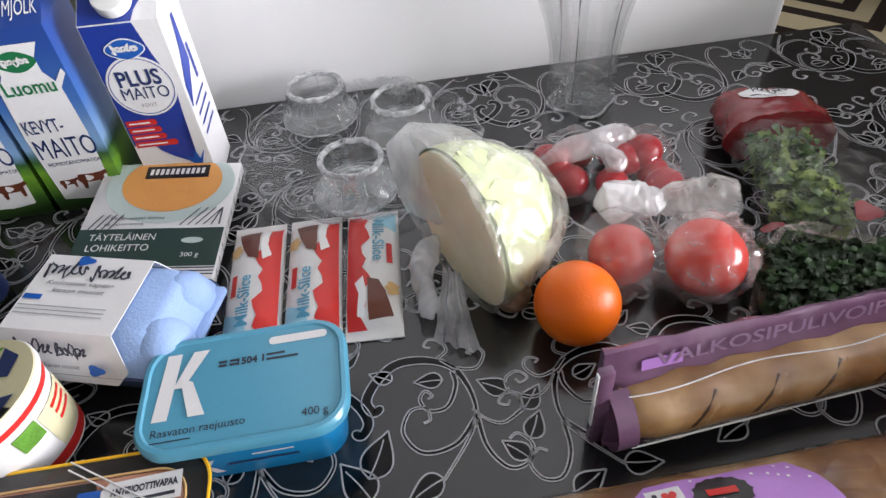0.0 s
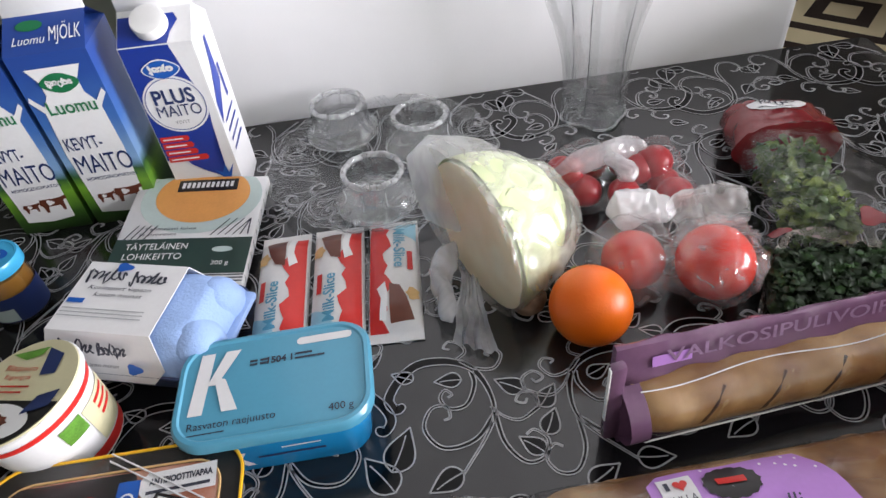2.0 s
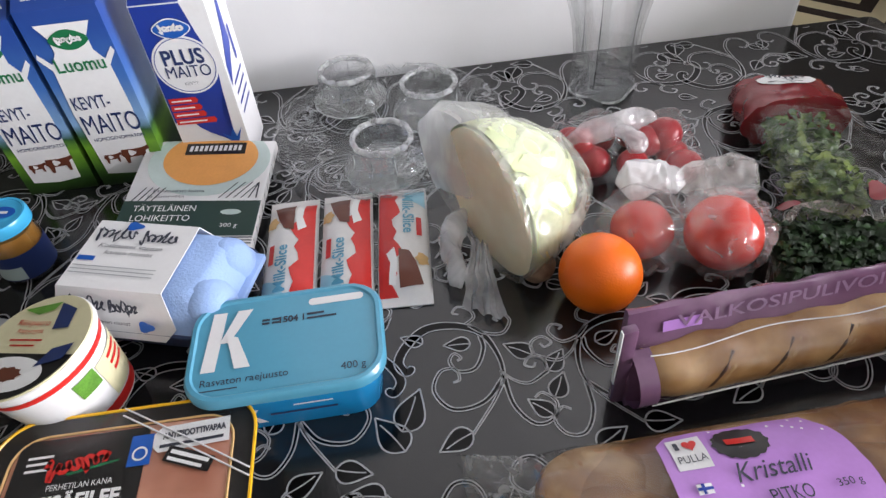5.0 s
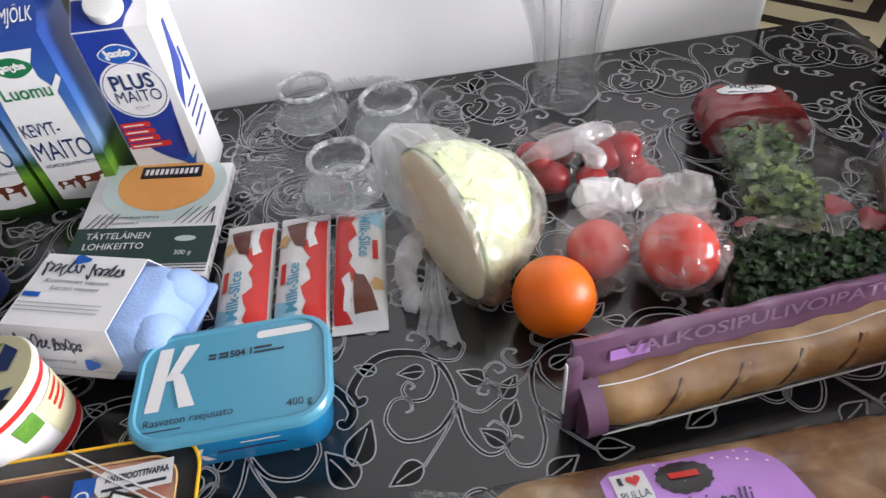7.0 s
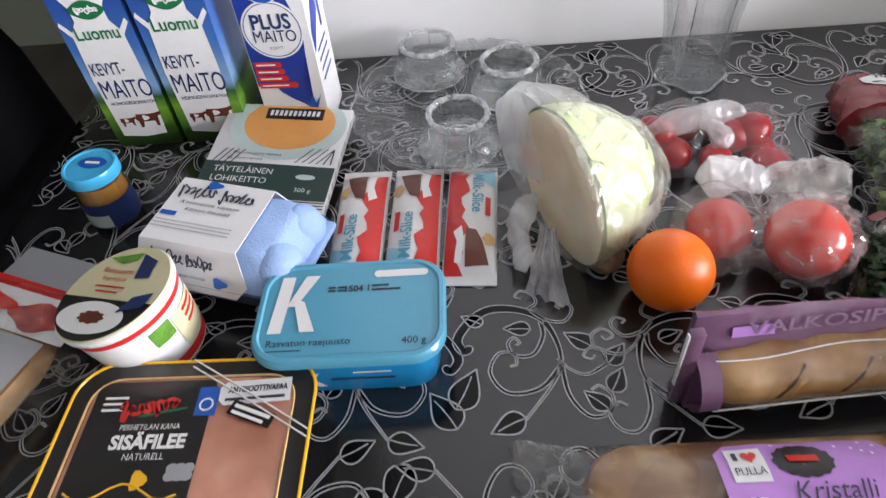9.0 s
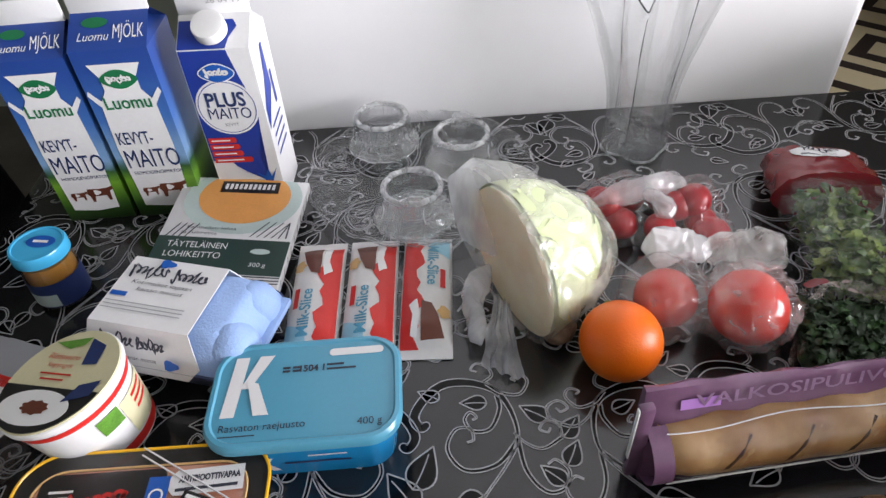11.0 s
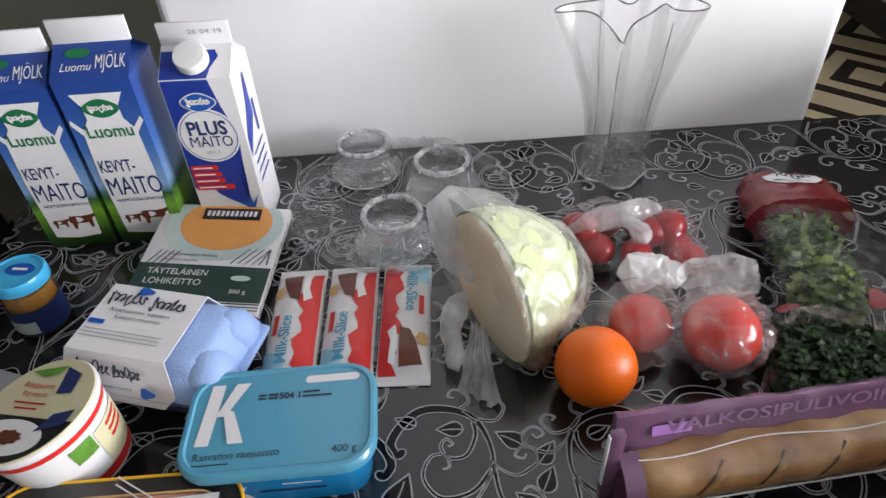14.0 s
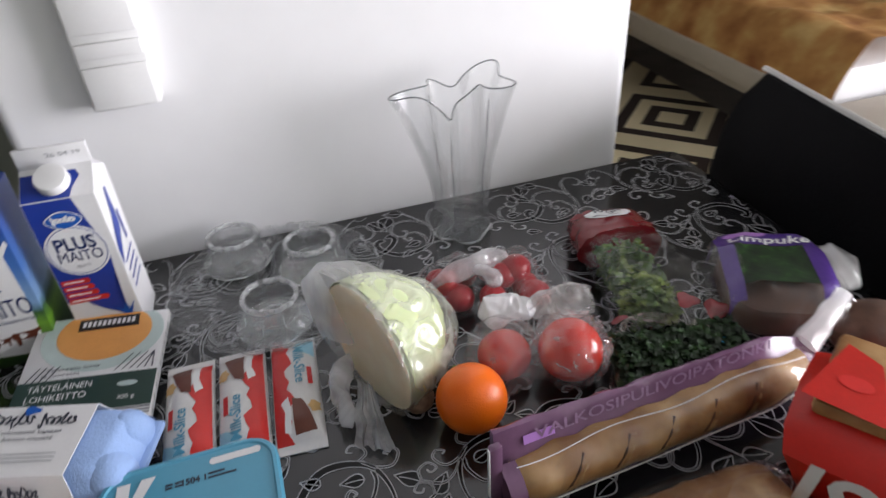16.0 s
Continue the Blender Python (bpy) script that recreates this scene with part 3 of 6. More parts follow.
def cloth():
    t = thing("tablecloth", BASE @ pose(0.251, -0.4, 0), "glossy charcoal oilcloth with scrolling leaf print", "tablecloth")
    bm = bmesh.new()
    top = rrect(1.214, 0.80, 0.012, 4)
    rings = [ring(rrect(1.15, 0.74, 0.01, 4), 0.0), ring(top, 0.0), ring(rrect(1.220, 0.804, 0.014, 4), -0.002), ring(rrect(1.222, 0.806, 0.015, 4), -0.034)]
    bm = loft(rings, close_ends=False)
    bm.verts.ensure_lookup_table()
    n = len(top)
    bm.faces.new([bm.verts[i] for i in range(n)])
    part("sheet", bm, M["cloth"], t)
    black, silver = Print(), Print()
    ZB, ZS = 0.0003, 0.0005
    rnd = random.Random(7)

    def spline(keys, n=9):
        """A smooth line through points given in millimetres."""
        k = [Vector((x * 0.00091, y * 0.00070)) for x, y in keys]
        ext = [k[0] * 2 - k[1]] + k + [k[-1] * 2 - k[-2]]
        out = []
        for q in range(len(k) - 1):
            p0, p1, p2, p3 = ext[q:q + 4]
            for i in range(n):
                u = i / n
                out.append(tuple(0.5 * (2 * p1 + (p2 - p0) * u + (2 * p0 - 5 * p1 + 4 * p2 - p3) * u * u + (3 * p1 - p0 - 3 * p2 + p3) * u ** 3)))
        return out + [tuple(k[-1])]

    def stroke(pts, width, line=0.00062):
        """A black vine between two silver lines; width(s) is half its breadth."""
        n = len(pts) - 1
        half = [width(i / n) for i in range(n + 1)]
        black.add(*ribbon(pts, half, ZB))
        for side in (1, -1):
            silver.add(*ribbon(offset(pts, half, side), line, ZS))

    def leaf(x, y, ang, ln):
        a = radians(ang)
        ca, sa = math.cos(a), math.sin(a)
        side = []
        for sgn in (1, -1):
            pts = []
            for i in range(13):
                s = i / 12
                wv = 0.36 * ln * math.sin(math.pi * s ** 0.72) * (1 - 0.35 * s)
                lx, ly = ln * s, sgn * wv + 0.10 * ln * s * s
                pts.append((x + ca * lx - sa * ly, y + sa * lx + ca * ly))
            side.append(pts)
            silver.add(*ribbon(pts, 0.00075, ZS))
        o = [(*p, ZB) for p in side[0]] + [(*p, ZB) for p in side[1]]
        black.add(o, [(i, i + 1, 13 + i + 1, 13 + i) for i in range(12)])
        vein = [(x + ca * ln * s * 0.8 - sa * 0.10 * ln * s * s, y + sa * ln * s * 0.8 + ca * 0.10 * ln * s * s) for s in [i / 8 for i in range(9)]]
        silver.add(*ribbon(vein, 0.0006, ZS))

    VINE = spline(((-14, -86), (11, -43), (21, -13), (18, 22), (6, 52), (-17, 67), (-44, 67), (-63, 47), (-73, 22), (-67, 6), (-59, 12)))
    LOOP = spline(((21, -17), (0, -47), (-28, -52), (-43, -26), (-36, 0), (-22, 2), (-19, -13), (-25, -17)))
    INNER = spline(((6, 47), (7, 26), (-3, 0), (-19, -2), (-26, 13), (-21, 24), (-15, 17), (-19, 13)))
    FOOT = spline(((21, -17), (25, -56), (39, -82), (55, -80), (62, -60), (52, -45), (44, -50)))
    CREST = spline(((-6, 67), (3, 77), (0, 90), (-11, 97), (-17, 88), (-11, 84)))
    WING = spline(((-3, 65), (11, 50), (28, 47), (37, 65), (31, 76), (22, 71), (26, 66)))
    ARM = spline(((52, 8), (72, -3), (86, 6), (96, 24)))
    BUD = spline(((52, 8), (52, 26), (63, 34), (71, 24), (64, 18), (60, 24)))

    def motif(ox, oy, rot, k, flip):
        """One vine with its curls and leaves, about 0.16 m across."""
        a = radians(rot)

        def put(pts):
            return [(ox + k * (math.cos(a) * px * flip - math.sin(a) * py), oy + k * (math.sin(a) * px * flip + math.cos(a) * py)) for px, py in pts]

        def lf(x, y, ang, ln):
            (qx, qy), (tx, ty) = put([(x * 0.00091, y * 0.00070), (x * 0.00091 + 0.91 * math.cos(radians(ang)), y * 0.00070 + 0.70 * math.sin(radians(ang)))])
            leaf(qx, qy, math.degrees(math.atan2(ty - qy, tx - qx)), ln * k * 0.00072)

        stroke(put(VINE), lambda f: k * (0.0008 + 0.0033 * min(1, f / 0.55) ** 1.6 if f < 0.93 else 0.0041 * math.sqrt(max(0.0, 1 - ((f - 0.93) / 0.07) ** 2))))
        for line, w in ((LOOP, 0.0017), (INNER, 0.0017), (FOOT, 0.0016), (CREST, 0.0010), (WING, 0.0013), (ARM, 0.0013), (BUD, 0.0009)):
            stroke(put(line), lambda f: k * (w * (1 - 0.75 * f) + 0.0002))
        for x, y, ang, ln in ((-4, 36, 168, 33), (51, 8, 133, 38), (61, -53, 62, 36), (-74, -72, 66, 56), (-14, -84, 205, 42), (-96, 74, 40, 30)):
            lf(x, y, ang, ln)

    for j in range(-3, 5):
        for i in range(-6, 8):
            u = -0.052 + 0.236 * (i // 2) + 0.1025 * (i % 2) + 0.064 * (j % 2)
            v = -0.102 + 0.146 * j - 0.015 * (i % 2)
            motif(u, v, (180 if j % 2 else 0) + rnd.uniform(-5, 5), rnd.uniform(0.96, 1.03), -1 if i % 2 else 1)

    def ink(name, pr, material, label):
        keep, idx = [], {}
        vs = []
        inside = [abs(x) < 0.600 and abs(y) < 0.394 for x, y, z in pr.v]
        for f in pr.f:
            if all(inside[i] for i in f):
                for i in f:
                    if i not in idx:
                        idx[i] = len(vs)
                        vs.append(pr.v[i])
                keep.append(tuple(idx[i] for i in f))
        me = bpy.data.meshes.new(name)
        me.from_pydata(vs, [], keep)
        me.materials.append(material)
        ob = new(name, me)
        ob.parent = t
        tagged(ob, label, kind="stuff")

    ink("black_scroll_print", black, M["black_print"], "black scrolls and leaves printed on the cloth")
    ink("silver_scroll_print", silver, M["silver_print"], "thin silver outlines of the printed scrolls")


cloth()

# ---- things on the table ----


def carton_shell(h, zs, zr, zt, white_fin=True):
    """A gable-top carton: body with pinched roof, as one skin."""
    bm = bmesh.new()
    e, g = 0.0016, 0.024
    v = lambda x, y, z: bm.verts.new((x, y, z))
    b = [v(-h, -h, 0), v(h, -h, 0), v(h, h, 0), v(-h, h, 0)]
    s = [v(-h, -h, zs), v(h, -h, zs), v(h, h, zs), v(-h, h, zs)]
    r = [v(-h, -e, zr), v(h, -e, zr), v(h, e, zr), v(-h, e, zr)]
    ml, mr = v(-h + g, 0, zr - 0.001), v(h - g, 0, zr - 0.001)
    for f in ((b[0], b[1], s[1], s[0]), (b[1], b[2], s[2], s[1]), (b[2], b[3], s[3], s[2]), (b[3], b[0], s[0], s[3]), (b[3], b[2], b[1], b[0]),
              (s[0], s[1], r[1], r[0]), (s[2], s[3], r[3], r[2]), (s[1], s[2], mr), (s[1], mr, r[1]), (s[2], r[2], mr), (s[3], s[0], ml), (s[0], r[0], ml), (s[3], ml, r[3])):
        bm.faces.new(f)
    bmesh.ops.bevel(bm, geom=[x for x in bm.edges if abs(x.verts[0].co.x) == h and abs(x.verts[1].co.x) == h and abs(x.verts[0].co.z - x.verts[1].co.z) > 0.1], offset=0.002, segments=2, affect="EDGES")
    return bm


CH, CS, CR, CT = 0.0375, 0.200, 0.223, 0.246
M["sky_print"] = ramp_mat("milk_carton_print", [(0.0, (0.012, 0.03, 0.006)), (0.10, (0.03, 0.09, 0.012)), (0.24, (0.16, 0.36, 0.03)), (0.31, (0.03, 0.10, 0.03)), (0.38, (0.22, 0.38, 0.62)), (0.6, (0.05, 0.15, 0.44)), (0.85, (0.02, 0.07, 0.31)), (1.0, (0.017, 0.055, 0.27))], "Z", 0.0, 0.21, 0.38, 0.08, 60)


def slope_m(y0=-CH, z0=CS, y1=-0.0016, z1=CR):
    """Frame on the front roof slope: x across, y up the slope."""
    a = math.atan2(z1 - z0, y1 - y0)
    return pose(0, y0, z0, math.degrees(a), 0, 0) @ pose(0, 0, 0.0006)


def fin(t, material):
    part("top_seal", block(-CH, CH, -0.0022, 0.0022, CR - 0.001, CT, 0.0006), material, t, "white crimped top seal")


def script(t, cx, cy, w, h, m, seed, mt="ink", pen=0.0009, label="ink script brand mark"):
    """A handwritten brand mark as a looping pen stroke."""
    pts = []
    for i in range(60):
        s = i / 59
        up = 1.0 if s < 0.12 or 0.55 < s < 0.64 else 0.45
        pts.append((cx - w / 2 + w * s + 0.0022 * math.sin(s * 44), cy + h * (0.5 * up * math.cos(s * 38 + seed) + 0.05)))
    vs, fs = ribbon(pts, pen, 0.0)
    bm = bmesh.new()
    q = [bm.verts.new(v) for v in vs]
    for f in fs:
        bm.faces.new([q[i] for i in f])
    return part("brand_script", bm, M[mt], t, label, m)


def printed(y, x=0.0, z=0.0):
    """A print on the carton's front panel."""
    return upright(y, x, z + 0.012)


def milk_organic():
    t = thing("milk_carton", pose(0, 0, 0), "blue and green organic milk carton with white churn print", "milk carton", "milk cartons")
    part("carton", carton_shell(CH, CS, CR, CT), M["sky_print"], t, smooth=False)
    fin(t, M["carton_white"])
    y = -CH - 0.0006
    churn = [(-0.022, 0.004), (0.0, 0.001), (0.020, 0.004), (0.0235, 0.08), (0.022, 0.132), (0.0145, 0.146), (0.0145, 0.160), (0.021, 0.174), (-0.021, 0.174), (-0.0145, 0.160), (-0.0145, 0.146), (-0.022, 0.132), (-0.0245, 0.08)]
    part("churn_print", flat([(x * 1.22, z) for x, z in churn]), M["carton_white"], t, "white milk churn print", printed(y))
    for s in (-1, 1):
        part("churn_handle_print", flat([(s * 0.024, 0.134), (s * 0.0345, 0.147), (s * 0.0365, 0.142), (s * 0.026, 0.127)][::s]), M["carton_white"], t, "", printed(y))
    part("brand_mark", flat(oval(0.0175, 0.0098, 0, 0.158, wob=0.05, k=4)), M["green"], t, "green oval brand mark", printed(y - 0.0005))
    script(t, 0, 0.158, 0.024, 0.009, printed(y - 0.001), 1, "white", 0.0008, "")
    words("Luomu", 0.014, M["green"], t, printed(y - 0.0005, 0, 0.132), 0.046, bold=0.0003)
    words("KEVYT-", 0.0145, M["navy"], t, printed(y - 0.0005, -0.008, 0.0905), 0.036, bold=0.0002)
    words("MAITO", 0.0225, M["navy"], t, printed(y - 0.0005, 0.002, 0.0645), 0.056)
    words("HOMOGENOIMATON", 0.0042, M["navy"], t, printed(y - 0.0005, 0.003, 0.0475), 0.052)
    for dx, k in ((0.010, 1.0), (-0.014, 0.62)):
        body = [(dx + k * px, 0.021 + k * pz) for px, pz in ((-0.014, 0.004), (-0.012, 0.011), (0.002, 0.0105), (0.011, 0.0115), (0.0165, 0.0135), (0.0175, 0.009), (0.0125, 0.007), (0.011, -0.006), (0.008, -0.006), (0.007, 0.001), (-0.006, 0.0005), (-0.008, -0.007), (-0.011, -0.007), (-0.0115, 0.001))]
        part("cow_print", flat(body), M["choc"], t, "brown cow print", printed(y - 0.0005))
        part("cow_patch_print", flat(oval(0.004 * k, 0.0035 * k, dx - 0.002 * k, 0.021 + 0.006 * k, 12, 0.2, 3)), M["white"], t, "", printed(y - 0.0009))
    sm = slope_m()
    part("brand_mark", flat(oval(0.0125, 0.0058, -0.013, 0.030)), M["green"], t, "green oval brand mark", sm)
    words("Luomu", 0.009, M["white"], t, sm @ pose(-0.014, 0.014, 0.0004), 0.030, shear=0.25)
    words("MJÖLK", 0.0155, M["white"], t, sm @ pose(0.0195, 0.018, 0.0004), 0.029)
    return t


first = milk_organic()
first.matrix_world = pose(-0.4500, 0.6800, 0, 0, 0, 11) @ sized(1.03)
copy_thing(first, pose(-0.3650, 0.6950, 0, 0, 0, 10) @ sized(1.03))


def milk_plus():
    t = thing("milk_carton", pose(-0.2650, 0.7190, 0, 0, 0, 7.0) @ sized(1.005), "white and royal blue milk carton with round screw cap", "milk carton", "milk cartons")
    part("carton", carton_shell(CH, CS, CR, CT), M["carton_white"], t, smooth=False)
    fin(t, M["carton_white"])
    y = -CH - 0.0006
    blue = [(-0.0365, 0.052)] + [(-0.0365 + 0.05 * i / 8 * (1 + 0.2 * math.sin(i)), 0.052 + 0.012 * math.sin(i * 0.5) - 0.003 * i) for i in range(1, 9)] + [(0.018, 0.06), (0.027, 0.09), (0.030, 0.12), (0.020, 0.155), (0.013, 0.187), (-0.0365, 0.187)]
    part("blue_print", flat(blue), M["royal"], t, "royal blue print field", printed(y))
    part("white_disc", flat(oval(0.0335, 0.0335, -0.002, 0.121, 40)), M["carton_white"], t, "white round print field", printed(y - 0.0004))
    part("disc_outline", loft([ring(oval(0.0312, 0.0312, -0.002, 0.121, 40), 0), ring(oval(0.0304, 0.0304, -0.002, 0.121, 40), 0)], False), M["royal"], t, "", printed(y - 0.0008))
    words("PLUS", 0.0165, M["navy"], t, printed(y - 0.0009, -0.002, 0.130), 0.043, bold=0.0006)
    words("MAITO", 0.0135, M["navy"], t, printed(y - 0.0009, -0.001, 0.1135), 0.047)
    words("KEVYT", 0.004, M["grey"], t, printed(y - 0.0009, -0.002, 0.100), 0.015)
    part("brand_outline", flat(oval(0.0188, 0.0108, -0.003, 0.162, wob=0.05, k=4)), M["white"], t, "", printed(y - 0.0008))
    part("brand_mark", flat(oval(0.0175, 0.0095, -0.003, 0.162, wob=0.05, k=4)), M["brandblue"], t, "bright blue brand mark", printed(y - 0.0010))
    script(t, -0.003, 0.162, 0.025, 0.010, printed(y - 0.0014), 2, "white", 0.0010, "")
    for k, (w) in enumerate((0.030, 0.032, 0.034, 0.043)):
        z = 0.080 - 0.0088 * k
        part("claim_bar", flat([(-0.034, z - 0.0036), (-0.034 + w, z - 0.0036), (-0.032 + w, z), (-0.034 + w, z + 0.0036), (-0.034, z + 0.0036)]), M["red"], t, "red claim bar", printed(y - 0.0008))
        part("claim_text", flat(rect(-0.031, -0.031 + w * 0.72, z - 0.0009, z + 0.0009)), M["white"], t, "", printed(y - 0.0012))
    part("splash_print", flat([(0.012, 0.013), (0.018, 0.024), (0.010, 0.034), (0.019, 0.029), (0.024, 0.040), (0.026, 0.028), (0.034, 0.040), (0.027, 0.022), (0.026, 0.013)]), M["brandblue"], t, "blue splash print", printed(y - 0.0004))
    side = pose(CH + 0.0006, 0, 0, 90, 0, 90)
    part("side_print", flat([(-0.033, 0.10), (0.006, 0.135), (0.006, 0.187), (-0.002, 0.187), (-0.012, 0.155), (-0.033, 0.125)]), M["royal"], t, "blue print on the side panel", side)
    part("side_print", flat(rect(0.010, 0.018, 0.11, 0.15)), M["royal"], t, "", side)
    for z in (0.06, 0.072, 0.084, 0.096):
        part("side_text", flat(rect(-0.024, 0.022, z, z + 0.003)), M["royal"], t, "", side)
    sm = slope_m()
    part("blue_print", flat([(-0.0365, 0.0), (0.013, 0.0), (0.016, 0.012), (0.024, 0.026), (0.020, 0.034), (-0.0365, 0.034)]), M["royal"], t, "", sm)
    cap = lathe([(0.0155, 0.0), (0.0175, 0.0006), (0.0175, 0.010), (0.0165, 0.0125), (0.0135, 0.013), (0.0, 0.0128)], 36)
    part("cap", cap, M["plastic_white"], t, "white plastic screw cap", sm @ pose(-0.002, 0.021, 0.0004))
    words("26 04 19", 0.005, M["grey"], t, upright(-0.0027, 0.012, 0.236), 0.036)
    return t


milk_plus()


def flatbox(w, d, h, r, taper=1.0):
    return loft([ring(rrect(w * taper, d * taper, r), 0), ring(rrect(w, d, r), h - 0.002), ring(rrect(w - 0.003, d - 0.003, r), h)])


def soup_pack():
    t = thing("soup_package", pose(-0.2620, 0.6020, 0.0, 0, 0, 2.5), "white card-sleeved ready soup package with orange bowl print", "soup package")
    w, d, h = 0.148, 0.164, 0.013
    tray = part("tray", flatbox(w - 0.030, d - 0.040, 0.013, 0.012, 0.86), M["plastic_white"], t, "", pose(-0.006, 0.008, 0.0055, 5, 3.5, 0))
    part("sleeve", block(-w / 2, w / 2, -d / 2, d / 2, 0.0, h, 0.002), M["paper"], t, "white printed card sleeve")
    z = h + 0.0005
    part("bowl_print", flat([(max(-w / 2 + .001, min(w / 2 - .001, x)), min(y, d / 2 - 0.001)) for x, y in oval(0.068, 0.056, 0.004, 0.047, 40)], z), M["bowl_print"], t, "pale teal bowl print")
    part("soup_print", flat([(x, min(y, d / 2 - 0.001)) for x, y in oval(0.053, 0.044, 0.005, 0.051, 40)], z + 0.0004), M["orange_print"], t, "orange soup print")
    part("brand_plate", flat([(-0.026, 0.056), (0.042, 0.058), (0.041, 0.077), (-0.027, 0.075)], z + 0.0008), M["black"], t, "black brand plate")
    for i in range(11):
        part("brand_bar", flat(rect(-0.0220 + 0.0055 * i, -0.0185 + 0.0055 * i, 0.0615 + 0.0002 * i, 0.0705 + 0.0002 * i), z + 0.0012), M["white"], t)
    part("green_band", flat(rect(-w / 2 + 0.001, w / 2 - 0.001, -0.066, -0.016), z), M["darkgreen"], t, "dark green title band")
    words("TÄYTELÄINEN", 0.0085, M["white"], t, pose(-0.060, -0.028, z + 0.0005), 0.066, align="LEFT")
    words("LOHIKEITTO", 0.0085, M["white"], t, pose(-0.060, -0.042, z + 0.0005), 0.062, align="LEFT")
    part("small_print", flat(rect(-0.060, -0.008, -0.060, -0.0575), z + 0.0005), M["white"], t)
    words("300 g", 0.0055, M["white"], t, pose(0.045, -0.052, z + 0.0005), 0.018)
    part("fish_print", flat(oval(0.011, 0.004, 0.044, -0.033, 16), z + 0.0005), M["bowl_print"], t)
    words("Pehmeästi lohta", 0.0042, M["ink"], t, pose(-0.018, -0.002, z + 0.0009), 0.055)
    words("ja tuoretta", 0.0042, M["ink"], t, pose(-0.030, -0.010, z + 0.0009), 0.04)
    for i in range(6):
        x = 0.026 + 0.008 * i
        part("check_line", flat([(x, -0.012), (x + 0.0016, -0.012), (min(x + 0.018, 0.0672), 0.012), (min(x + 0.0164, 0.0658), 0.012)], z + 0.0003), M["ink"], t)
    for i in range(4):
        x = -0.066 + 0.007 * i
        part("check_line", flat([(x, -0.016), (x + 0.0016, -0.016), (x + 0.012, 0.004), (x + 0.0104, 0.004)], z + 0.0003), M["ink"], t)
    for k in range(3):
        part("check_line", flat(rect(-w / 2 + 0.001, w / 2 - 0.001, -0.0690 - 0.004 * k, -0.0675 - 0.004 * k), z + 0.0003), M["ink"], t)
    for i in range(9):
        y = -0.074 + 0.016 * i
        part("check_line", flat([(y, 0.002), (y + 0.0015, 0.002), (y + 0.006, 0.012), (y + 0.0045, 0.012)]), M["ink"], t, "", pose(w / 2 + 0.0004, 0, 0, 90, 0, 90))

    lean = pose(0, 0, 0.0155, 5.0, 3.5, 0)
    for ch in t.children:
        if ch is not tray:
            ch.data.transform(lean)


soup_pack()


